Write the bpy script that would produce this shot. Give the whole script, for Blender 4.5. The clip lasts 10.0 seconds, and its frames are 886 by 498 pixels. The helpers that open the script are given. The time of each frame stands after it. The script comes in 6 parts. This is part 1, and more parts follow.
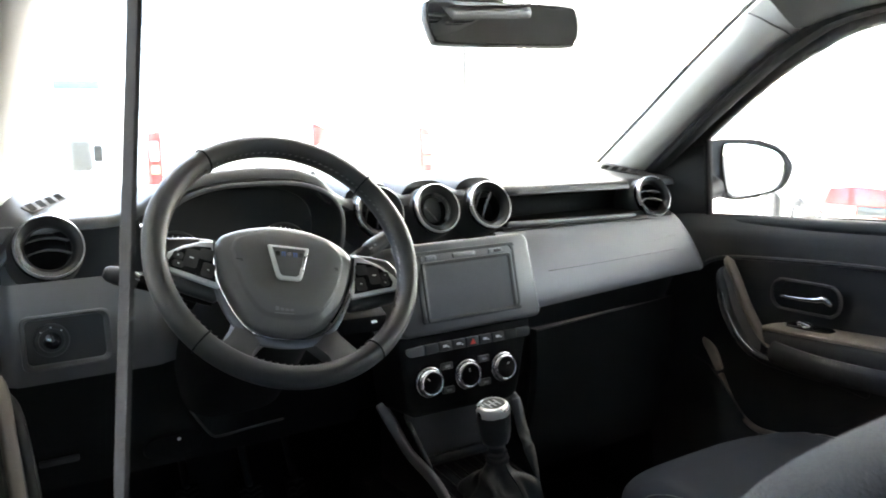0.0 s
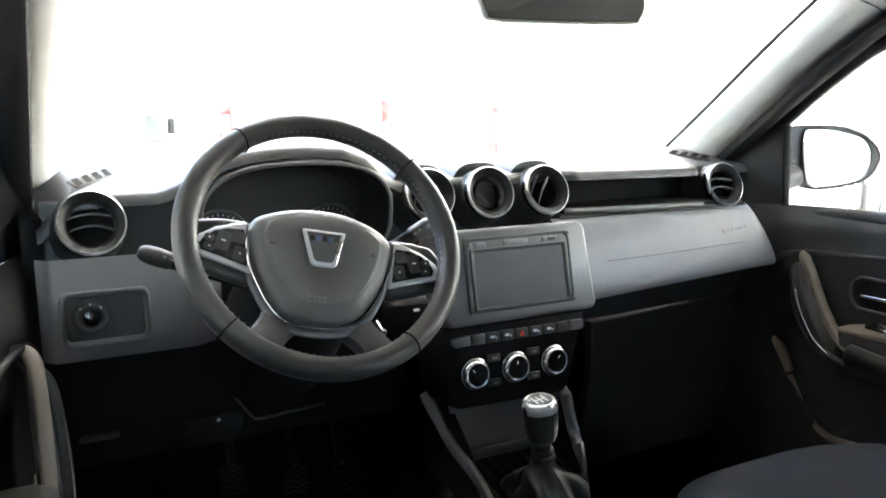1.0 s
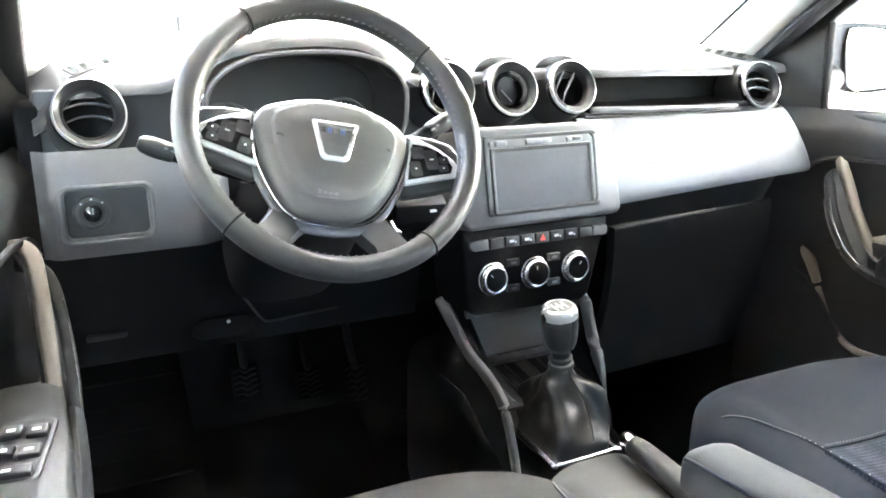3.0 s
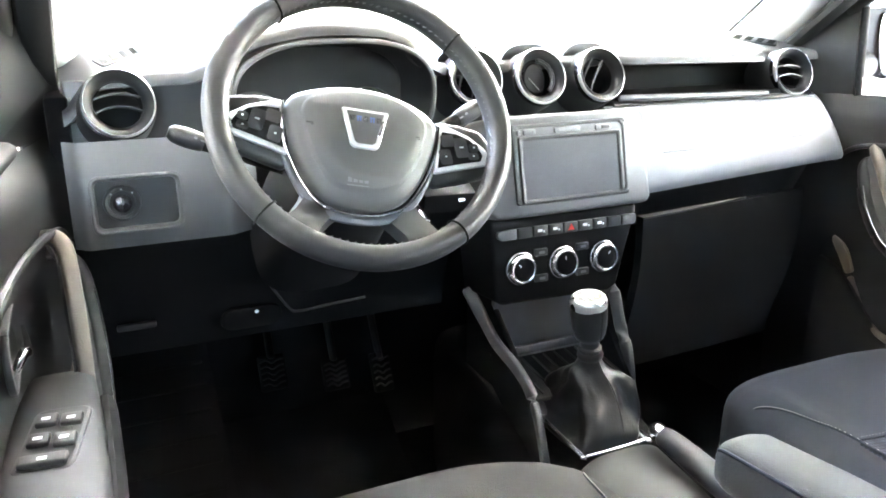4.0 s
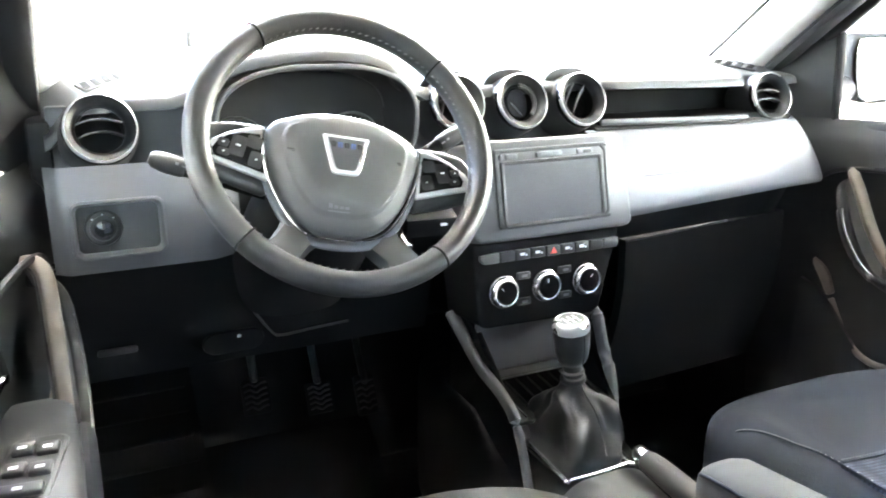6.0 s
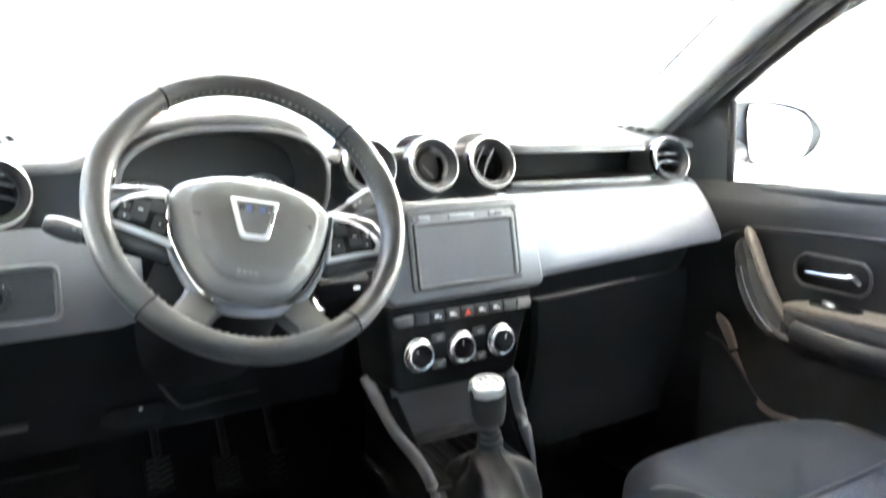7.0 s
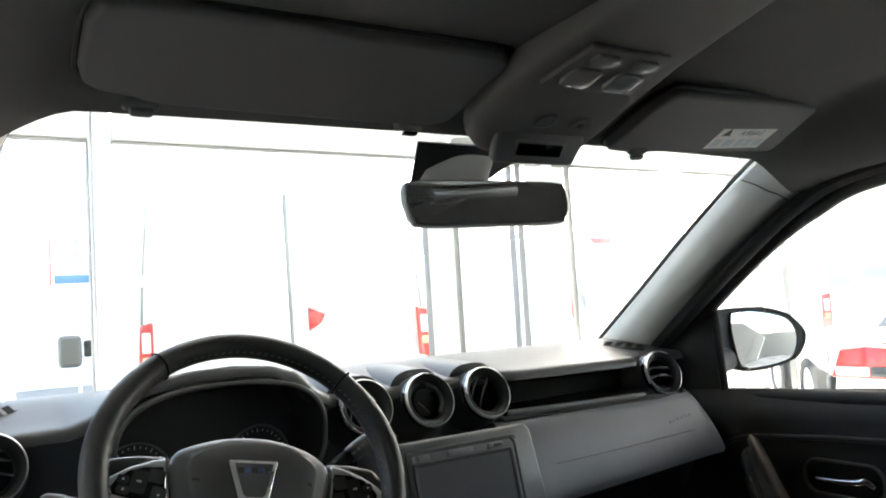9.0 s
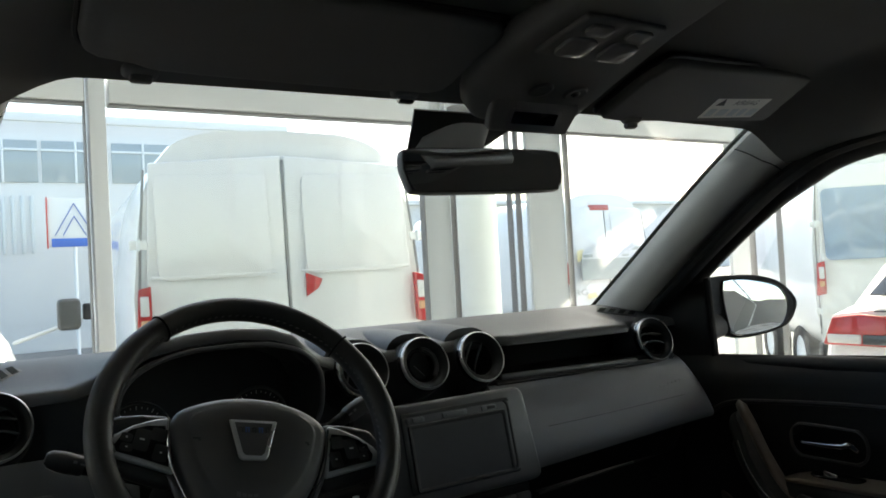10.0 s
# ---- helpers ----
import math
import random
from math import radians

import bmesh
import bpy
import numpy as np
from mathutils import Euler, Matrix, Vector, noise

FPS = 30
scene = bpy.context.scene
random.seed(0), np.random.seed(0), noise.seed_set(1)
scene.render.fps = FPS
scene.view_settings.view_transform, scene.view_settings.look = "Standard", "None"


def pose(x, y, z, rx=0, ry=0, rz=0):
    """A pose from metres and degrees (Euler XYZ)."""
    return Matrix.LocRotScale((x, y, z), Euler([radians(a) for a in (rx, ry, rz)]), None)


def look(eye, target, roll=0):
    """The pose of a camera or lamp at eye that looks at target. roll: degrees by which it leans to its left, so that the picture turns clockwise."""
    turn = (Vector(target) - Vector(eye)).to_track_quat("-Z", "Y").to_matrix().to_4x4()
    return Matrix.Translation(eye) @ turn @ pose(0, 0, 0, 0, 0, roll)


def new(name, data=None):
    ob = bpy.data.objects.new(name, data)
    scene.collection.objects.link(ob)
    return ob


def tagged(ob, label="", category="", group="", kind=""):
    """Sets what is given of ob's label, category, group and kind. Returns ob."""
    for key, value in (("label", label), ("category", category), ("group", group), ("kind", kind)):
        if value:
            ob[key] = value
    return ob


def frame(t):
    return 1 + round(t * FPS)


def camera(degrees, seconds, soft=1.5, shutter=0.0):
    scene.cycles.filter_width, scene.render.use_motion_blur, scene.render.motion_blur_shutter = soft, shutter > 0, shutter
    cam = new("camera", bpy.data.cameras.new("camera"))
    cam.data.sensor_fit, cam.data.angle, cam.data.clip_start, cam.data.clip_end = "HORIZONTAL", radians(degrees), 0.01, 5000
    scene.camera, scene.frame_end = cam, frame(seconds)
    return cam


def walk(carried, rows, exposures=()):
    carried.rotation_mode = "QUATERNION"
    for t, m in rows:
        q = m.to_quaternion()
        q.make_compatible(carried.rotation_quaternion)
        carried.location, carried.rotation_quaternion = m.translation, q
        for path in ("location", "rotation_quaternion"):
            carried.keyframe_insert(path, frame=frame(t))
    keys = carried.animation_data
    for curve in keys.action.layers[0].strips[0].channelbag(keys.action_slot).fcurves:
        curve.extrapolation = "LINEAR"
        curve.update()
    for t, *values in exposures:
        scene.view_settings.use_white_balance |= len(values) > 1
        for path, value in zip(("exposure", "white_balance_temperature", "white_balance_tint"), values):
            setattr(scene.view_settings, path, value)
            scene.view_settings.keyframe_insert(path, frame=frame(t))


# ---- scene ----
# ---- camera ----
cam = camera(58.4, 10.0, soft=1.7, shutter=0.5)
PATH = [
    (0, look((-0.7502, -0.9553, 1.2913), (0.0450, 0.2957, 1.0619), -0.92)),
    (0.3, look((-0.7275, -0.9401, 1.2964), (0.0121, 0.3430, 1.0586), -1.24)),
    (0.5, look((-0.7143, -0.9323, 1.2978), (-0.0115, 0.3700, 1.0529), -1.46)),
    (1, look((-0.6913, -0.9217, 1.2953), (-0.0136, 0.3891, 1.0256), 0.02)),
    (1.5, look((-0.6773, -0.9058, 1.2914), (-0.0166, 0.3989, 0.9578), 0.84)),
    (2, look((-0.6703, -0.8904, 1.2805), (-0.0144, 0.4042, 0.9013), 1.02)),
    (2.5, look((-0.6689, -0.8780, 1.2738), (-0.0171, 0.4073, 0.8576), 0.84)),
    (4, look((-0.6784, -0.8593, 1.2620), (-0.0783, 0.4398, 0.8124), 0.05)),
    (4.5, look((-0.6814, -0.8559, 1.2630), (-0.0987, 0.4528, 0.8182), -0.33)),
    (5, look((-0.6864, -0.8509, 1.2595), (-0.1208, 0.4641, 0.8113), -0.64)),
    (6.3, look((-0.6675, -0.8667, 1.2727), (0.0033, 0.4126, 0.8684), 0.49)),
    (6.5, look((-0.6665, -0.8675, 1.2734), (0.0397, 0.3934, 0.8717), 0.66)),
    (6.7, look((-0.6665, -0.8633, 1.2727), (0.0658, 0.3879, 0.8876), 0.72)),
    (6.85, look((-0.6665, -0.8583, 1.2712), (0.0904, 0.3855, 0.9108), 0.76)),
    (7, look((-0.6666, -0.8556, 1.2690), (0.1134, 0.3900, 0.9686), 0.81)),
    (7.15, look((-0.6673, -0.8563, 1.2660), (0.1187, 0.3983, 1.0245), 0.12)),
    (7.5, look((-0.6701, -0.8609, 1.2613), (0.1194, 0.4065, 1.1181), -1.50)),
    (8, look((-0.6712, -0.8689, 1.2825), (0.1229, 0.4027, 1.2351), -3.03)),
    (8.5, look((-0.6736, -0.8740, 1.2963), (0.1386, 0.3867, 1.3260), -3.14)),
    (8.9, look((-0.6764, -0.8747, 1.3031), (0.1344, 0.3843, 1.3895), -3.48)),
    (9, look((-0.6770, -0.8748, 1.3044), (0.1357, 0.3820, 1.4047), -3.56)),
    (9.2, look((-0.6780, -0.8757, 1.3060), (0.1391, 0.3773, 1.4173), -3.48)),
    (9.5, look((-0.6796, -0.8792, 1.3066), (0.1374, 0.3756, 1.3967), -3.35)),
    (9.7, look((-0.6813, -0.8836, 1.3062), (0.1361, 0.3712, 1.3917), -3.27)),
    (9.8, look((-0.6824, -0.8862, 1.3057), (0.1348, 0.3687, 1.3914), -3.24)),
    (9.9, look((-0.6835, -0.8890, 1.3052), (0.1332, 0.3672, 1.3790), -3.20)),
    (9.97, look((-0.6845, -0.8917, 1.3047), (0.1306, 0.3668, 1.3410), -3.16)),
    (10, look((-0.6846, -0.8919, 1.3046), (0.1305, 0.3668, 1.3401), -3.16)),
]
walk(cam, PATH, exposures=[(0.0, 5.2, 7450, 16), (1.0, 5.5, 7450, 16), (1.5, 6.0, 7450, 16), (2.5, 7.27, 7420, 17), (5.2, 7.15, 7420, 17), (6.3, 7.14, 7420, 16), (7.4, 6.95, 7450, 16),
                           (8.0, 5.8, 7450, 16), (8.5, 4.95, 7450, 15), (9.0, 3.75, 7500, 14), (9.3, 3.0, 7500, 13), (9.6, 2.45, 7500, 12), (10.0, 2.2, 7500, 11)])

# ---- world, sun, large lights ----
SUN_ELEV, SUN_ROT = radians(46), radians(58)
world = bpy.data.worlds.new("sky")
scene.world = world
world.use_nodes = True
_n = world.node_tree.nodes
_sky = _n.new("ShaderNodeTexSky")
_sky.sky_type, _sky.sun_disc = "NISHITA", False
_sky.sun_elevation, _sky.sun_rotation = SUN_ELEV, SUN_ROT
_sky.air_density, _sky.dust_density = 1.0, 2.5
world.node_tree.links.new(_sky.outputs[0], _n["Background"].inputs[0])
_n["Background"].inputs[1].default_value = 0.15
sun = new("sun", bpy.data.lights.new("sun", "SUN"))
sun.data.energy, sun.data.angle, sun.data.color = 3.2, radians(0.6), (1.0, 0.95, 0.87)
_sd = Vector((math.sin(SUN_ROT) * math.cos(SUN_ELEV), math.cos(SUN_ROT) * math.cos(SUN_ELEV), math.sin(SUN_ELEV)))
sun.matrix_world = Matrix.Translation((0, 0, 20)) @ _sd.to_track_quat("Z", "Y").to_matrix().to_4x4()


# ---- materials ----
def mat(name, color, rough=0.5, metal=0.0, vary=0.12, grain=0.15, grain_scale=700.0, blotch=9.0, coat=0.0, spec=0.5, color2=None, worn=0.06):
    """A procedural surface: base colour varied by a broad and a fine noise, grain relief, uneven gloss."""
    m = bpy.data.materials.new(name)
    m.use_nodes = True
    n, l = m.node_tree.nodes, m.node_tree.links
    b = n["Principled BSDF"]
    co = n.new("ShaderNodeTexCoord")
    big, fine = n.new("ShaderNodeTexNoise"), n.new("ShaderNodeTexNoise")
    big.inputs["Scale"].default_value, big.inputs["Detail"].default_value = blotch, 5
    fine.inputs["Scale"].default_value, fine.inputs["Detail"].default_value = grain_scale, 2
    ramp = n.new("ShaderNodeMix")
    ramp.data_type = "RGBA"
    c2 = color2 or tuple(min(1, c * (1 + 2 * vary)) for c in color)
    c1 = tuple(c * (1 - vary) for c in color)
    ramp.inputs["A"].default_value, ramp.inputs["B"].default_value = (*c1, 1), (*c2, 1)
    mixf = n.new("ShaderNodeMath")
    mixf.operation = "MULTIPLY_ADD"
    mixf.inputs[1].default_value, mixf.inputs[2].default_value = 0.35, 0.1
    add = n.new("ShaderNodeMath")
    add.operation = "MULTIPLY_ADD"
    add.inputs[1].default_value = 0.55
    for nz in (big, fine):
        l.new(co.outputs["Object"], nz.inputs["Vector"])
    l.new(fine.outputs["Fac"], mixf.inputs[0])
    l.new(big.outputs["Fac"], add.inputs[0])
    l.new(mixf.outputs[0], add.inputs[2])
    l.new(add.outputs[0], ramp.inputs["Factor"])
    l.new(ramp.outputs["Result"], b.inputs["Base Color"])
    rr = n.new("ShaderNodeMath")
    rr.operation = "MULTIPLY_ADD"
    rr.inputs[1].default_value, rr.inputs[2].default_value = worn * 2, rough - worn
    l.new(big.outputs["Fac"], rr.inputs[0])
    l.new(rr.outputs[0], b.inputs["Roughness"])
    b.inputs["Metallic"].default_value, b.inputs["Specular IOR Level"].default_value = metal, spec
    b.inputs["Coat Weight"].default_value, b.inputs["Coat Roughness"].default_value = coat, 0.05
    if grain > 0:
        bump = n.new("ShaderNodeBump")
        bump.inputs["Strength"].default_value, bump.inputs["Distance"].default_value = grain, 0.002
        l.new(fine.outputs["Fac"], bump.inputs["Height"])
        l.new(bump.outputs[0], b.inputs["Normal"])
    return m


def glass_mat(name, tint=(1, 1, 1), gloss=0.02):
    m = bpy.data.materials.new(name)
    m.use_nodes = True
    n, l = m.node_tree.nodes, m.node_tree.links
    n.remove(n["Principled BSDF"])
    t, g, mx, fr, pw, ad = (n.new(k) for k in ("ShaderNodeBsdfTransparent", "ShaderNodeBsdfGlossy", "ShaderNodeMixShader", "ShaderNodeLayerWeight", "ShaderNodeMath", "ShaderNodeMath"))
    t.inputs["Color"].default_value, g.inputs["Roughness"].default_value = (*tint, 1), 0.0
    pw.operation, ad.operation = "POWER", "MULTIPLY_ADD"
    pw.inputs[1].default_value, ad.inputs[1].default_value, ad.inputs[2].default_value = 5.0, 0.7, gloss
    l.new(fr.outputs["Facing"], pw.inputs[0])
    l.new(pw.outputs[0], ad.inputs[0])
    l.new(ad.outputs[0], mx.inputs[0])
    l.new(t.outputs[0], mx.inputs[1])
    l.new(g.outputs[0], mx.inputs[2])
    l.new(mx.outputs[0], n["Material Output"].inputs["Surface"])
    return m


def weave_mat(name, color, color2, scale):
    """Knitted seat cloth: a honeycomb of small raised cells over a darker ground."""
    m = mat(name, color, 0.85, grain=0.3, grain_scale=900, spec=0.2)
    n, l = m.node_tree.nodes, m.node_tree.links
    b = n["Principled BSDF"]
    co = n.new("ShaderNodeTexCoord")
    v = n.new("ShaderNodeTexVoronoi")
    v.inputs["Scale"].default_value, v.inputs["Randomness"].default_value = scale, 0.15
    l.new(co.outputs["Object"], v.inputs["Vector"])
    r = n.new("ShaderNodeValToRGB")
    r.color_ramp.elements[0].color, r.color_ramp.elements[1].color = (*color2, 1), (*color, 1)
    r.color_ramp.elements[0].position, r.color_ramp.elements[1].position = 0.15, 0.6
    l.new(v.outputs["Distance"], r.inputs[0])
    l.new(r.outputs[0], b.inputs["Base Color"])
    bump = n.new("ShaderNodeBump")
    bump.inputs["Strength"].default_value, bump.inputs["Distance"].default_value, bump.invert = 0.6, 0.003, True
    l.new(v.outputs["Distance"], bump.inputs["Height"])
    l.new(bump.outputs[0], b.inputs["Normal"])
    return m


PLASTIC = mat("dark_grained_plastic", (0.016, 0.016, 0.0165), 0.55, grain=0.10, grain_scale=900)
PAD = mat("soft_dash_plastic", (0.036, 0.036, 0.0375), 0.50, spec=0.40, grain=0.10, grain_scale=800)
GREY = mat("charcoal_satin_plastic", (0.066, 0.066, 0.067), 0.40, grain=0.10, grain_scale=1000)
PANEL = mat("anthracite_satin_panel", (0.104, 0.107, 0.114), 0.37, grain=0.12, grain_scale=1200)
# Near-black that stands in for the shade inside slots and recesses.
VOID = mat("recess_shade_black", (0.004, 0.004, 0.004), 0.7, grain=0.0, spec=0.1)
BLACK = mat("black_plastic", (0.011, 0.011, 0.0115), 0.55, grain=0.15)
GLOSS = mat("piano_black_plastic", (0.008, 0.008, 0.009), 0.15, grain=0.0, coat=0.3)
LEATHER = mat("black_leather", (0.021, 0.0215, 0.0215), 0.47, vary=0.05, grain=0.035, grain_scale=900, blotch=5, worn=0.02)
HUBPAD = mat("dark_grey_airbag_vinyl", (0.064, 0.0645, 0.064), 0.46, vary=0.05, grain=0.05, grain_scale=1300, blotch=5, worn=0.02)
DOORSKIN = mat("black_door_plastic", (0.011, 0.0115, 0.012), 0.60, grain=0.10, grain_scale=1100, spec=0.22)
# Below plain black plastic; footwell shade is partly put into this colour.
MATT = mat("shaded_black_plastic", (0.006, 0.006, 0.0063), 0.75, grain=0.05, spec=0.10)
BAND = mat("blue_grey_satin_band", (0.11, 0.118, 0.13), 0.34, metal=0.5, vary=0.05, grain=0.0)
BOOT = mat("soft_black_leatherette", (0.011, 0.011, 0.0112), 0.38, grain=0.3, grain_scale=350)
CHROME = mat("satin_chrome", (0.66, 0.67, 0.69), 0.20, metal=1.0, vary=0.05, grain=0.0)
RINGCHROME = mat("dark_satin_ring", (0.010, 0.0103, 0.011), 0.30, vary=0.05, grain=0.0, spec=0.30)
SILVER = mat("silver_satin_paint", (0.60, 0.605, 0.61), 0.28, metal=0.80, vary=0.04, grain=0.0)
BRIGHT = mat("bright_chrome", (0.8, 0.8, 0.82), 0.07, metal=1.0, vary=0.03, grain=0.0, worn=0.03)
SCREEN = mat("matt_screen_film", (0.048, 0.050, 0.054), 0.60, vary=0.25, grain=0.0, blotch=22, worn=0.08, spec=0.25)
ICON = mat("pale_print", (0.55, 0.56, 0.58), 0.5, grain=0.0)
DIM = mat("grey_print", (0.10, 0.10, 0.105), 0.5, grain=0.0)
RED = mat("red_print", (0.6, 0.05, 0.03), 0.4, grain=0.0)
BLUE = mat("blue_film", (0.14, 0.22, 0.5), 0.2, metal=0.3, grain=0.0)
CLOTH = mat("dark_blue_grey_seat_cloth", (0.0078, 0.0112, 0.0190), 0.8, grain=0.5, grain_scale=650, spec=0.25)
KNIT = weave_mat("knitted_seat_cloth", (0.007, 0.010, 0.017), (0.045, 0.055, 0.078), 150)
GREYCLOTH = mat("grey_cloth", (0.038, 0.040, 0.040), 0.85, grain=0.25, grain_scale=600, spec=0.2)
STITCH = mat("pale_thread", (0.26, 0.26, 0.25), 0.8, grain=0.0)
TRIM = mat("light_grey_pillar_trim", (0.63, 0.635, 0.61), 0.62, grain=0.08, grain_scale=600)
LINER = mat("grey_headliner_cloth", (0.138, 0.137, 0.131), 0.9, grain=0.15, grain_scale=700, spec=0.15)
VISOR = mat("grey_visor_vinyl", (0.146, 0.145, 0.139), 0.7, grain=0.10, grain_scale=800)
CARPET = mat("black_carpet", (0.014, 0.014, 0.0145), 0.95, grain=0.6, grain_scale=520, spec=0.1)
RUBBER = mat("black_rubber", (0.009, 0.009, 0.009), 0.75, grain=0.3, spec=0.2)
DRIVERCLOTH = mat("grey_seat_cloth", (0.050, 0.050, 0.051), 0.85, grain=0.45, grain_scale=650, spec=0.2)
WEBBING = mat("grey_webbing", (0.045, 0.045, 0.046), 0.95, grain=0.5, grain_scale=500, spec=0.0)
MIRROR = mat("mirror_glass", (0.86, 0.88, 0.88), 0.02, metal=1.0, vary=0.01, grain=0.0, worn=0.01)
LENS = mat("frosted_lamp_lens", (0.20, 0.20, 0.198), 0.25, grain=0.1, grain_scale=150)
LABEL = mat("white_label", (0.75, 0.74, 0.7), 0.5, grain=0.05)
# Brown-grey door tone with the warm light on it mixed into the colour.
WARM = mat("warm_lit_brown_grey", (0.088, 0.072, 0.058), 0.45, grain=0.25)
GLASS = glass_mat("car_glass", (0.95, 0.97, 0.965), 0.015)
# Unseen rear panes, darkened to hold back light from behind.
REAR_DIM = glass_mat("dimmed_rear_glass", (0.30, 0.32, 0.32), 0.03)
PANE = glass_mat("shop_window_glass", (0.93, 0.96, 0.955), 0.03)
WHITE = mat("white_car_paint", (0.78, 0.79, 0.79), 0.25, vary=0.02, grain=0.0, coat=0.6, blotch=2)
# The panes' pale blue reflection is put into the base colour.
WINDOW = mat("sky_toned_vehicle_window", (0.22, 0.31, 0.42), 0.04, vary=0.2, grain=0.0, blotch=2, coat=0.5, worn=0.02)
DARKGLASS = mat("dark_vehicle_glass", (0.05, 0.058, 0.064), 0.05, vary=0.2, grain=0.0, blotch=2, coat=0.5)
# Veiling reflections on the far panes are put into this pale colour.
OFFICE = mat("veil_pale_office_window", (0.30, 0.35, 0.37), 0.08, vary=0.15, grain=0.0, blotch=1, coat=0.4)
LAMPRED = mat("red_lamp_lens", (0.40, 0.025, 0.025), 0.12, grain=0.0, coat=0.5)
AMBER = mat("amber_lamp_lens", (0.62, 0.36, 0.20), 0.15, grain=0.0, coat=0.5)
LAMPCLEAR = mat("clear_lamp_lens", (0.6, 0.6, 0.6), 0.1, grain=0.0, coat=0.5)
TYRE = mat("tyre_rubber", (0.02, 0.02, 0.02), 0.8)
ALU = mat("grey_aluminium_frame", (0.72, 0.76, 0.78), 0.45, metal=0.0, vary=0.05, grain=0.05)
SEAL = mat("grey_glazing_seal", (0.22, 0.225, 0.23), 0.6, grain=0.1)
GASKET = mat("dark_gasket", (0.09, 0.093, 0.096), 0.6, grain=0.1)
DARKWALL = mat("unseen_dark_wall", (0.22, 0.225, 0.23), 0.6, vary=0.06, grain=0.1, grain_scale=60, blotch=1.5)
PLASTER = mat("white_plaster", (0.84, 0.845, 0.845), 0.8, vary=0.03, grain=0.2, grain_scale=60, blotch=1.5)
PANELGREY = mat("pale_grey_cladding", (0.60, 0.645, 0.66), 0.55, vary=0.06, grain=0.05, blotch=1.2)
TILE = mat("pale_floor_tile", (0.55, 0.55, 0.54), 0.28, vary=0.08, grain=0.08, grain_scale=90, blotch=2.5)
ASPHALT = mat("pale_asphalt", (0.16, 0.16, 0.157), 0.9, vary=0.2, grain=0.6, grain_scale=70, blotch=0.6)
FACADE = mat("white_render_facade", (0.66, 0.67, 0.67), 0.85, vary=0.05, grain=0.3, grain_scale=25, blotch=0.4)
SIGNBLUE = mat("blue_sign_paint", (0.04, 0.14, 0.5), 0.4, grain=0.0)
YELLOW = mat("yellow_print", (0.80, 0.70, 0.40), 0.4, grain=0.0)
SILVERPRINT = mat("pale_silver_print", (0.58, 0.60, 0.61), 0.4, vary=0.15, grain=0.0, blotch=4)
GREYPRINT = mat("grey_vehicle_graphic", (0.34, 0.37, 0.35), 0.4, vary=0.3, grain=0.0, blotch=3)


# ---- mesh tools ----
def thing(name, at, label, category, group="", kind=""):
    e = new(name)
    e.location = at
    bpy.context.view_layer.update()
    return tagged(e, label, category, group, kind)


def part(name, bm, material, parent=None, label="", smooth=40, tag=None):
    """Links a bmesh as one mesh object; world coordinates; under parent if given."""
    bmesh.ops.recalc_face_normals(bm, faces=bm.faces[:])
    me = bpy.data.meshes.new(name)
    bm.to_mesh(me)
    bm.free()
    me.materials.append(material)
    if smooth:
        me.shade_smooth()
        me.set_sharp_from_angle(angle=radians(smooth))
    ob = new(name, me)
    if parent is not None:
        ob.parent = parent
        m = parent.matrix_basis.inverted() if parent.parent is None else Matrix.Identity(4)
        ob.matrix_parent_inverse = m
    if label:
        ob["label"] = label
    if tag:
        tagged(ob, *tag)
    return ob


def frame3(origin, u, v):
    """A matrix with local x along u, y along v (made square to u), z = u x v."""
    u = Vector(u).normalized()
    w = u.cross(Vector(v)).normalized()
    v = w.cross(u)
    m = Matrix((u, v, w)).transposed().to_4x4()
    m.translation = Vector(origin)
    return m


def rbox(size, m=None, r=0.004, seg=2, bm=None):
    """A box of that size about the origin with rounded edges, set by the matrix m."""
    b = bmesh.new()
    bmesh.ops.create_cube(b, size=1, matrix=Matrix.Diagonal((*size, 1)))
    r = min(r, 0.49 * min(size))
    if r > 0:
        bmesh.ops.bevel(b, geom=b.edges[:], offset=r, segments=seg, profile=0.5, affect="EDGES")
    if m is not None:
        b.transform(m)
    return join(bm, b)


def join(bm, b):
    if bm is None:
        return b
    me = bpy.data.meshes.new("tmp")
    b.to_mesh(me)
    b.free()
    bm.from_mesh(me)
    bpy.data.meshes.remove(me)
    return bm


def at(x, y, z, rx=0, ry=0, rz=0):
    return pose(x, y, z, rx, ry, rz)


def slab(poly, depth, m=None, r=0.003, seg=2, bm=None):
    """A flat polygon (local x, y), extruded from z = 0 to depth, with rounded edges."""
    b = bmesh.new()
    vs = [b.verts.new((x, y, 0)) for x, y in poly]
    f = b.faces.new(vs)
    out = bmesh.ops.extrude_face_region(b, geom=[f])
    bmesh.ops.translate(b, vec=(0, 0, depth), verts=[v for v in out["geom"] if isinstance(v, bmesh.types.BMVert)])
    bmesh.ops.recalc_face_normals(b, faces=b.faces[:])
    if r > 0:
        es = [e for e in b.edges if len(e.link_faces) == 2 and e.calc_face_angle(0) > 0.6]
        bmesh.ops.bevel(b, geom=es, offset=min(r, abs(depth) * 0.45), segments=seg, profile=0.5, affect="EDGES", clamp_overlap=True)
    if m is not None:
        b.transform(m)
    return join(bm, b)


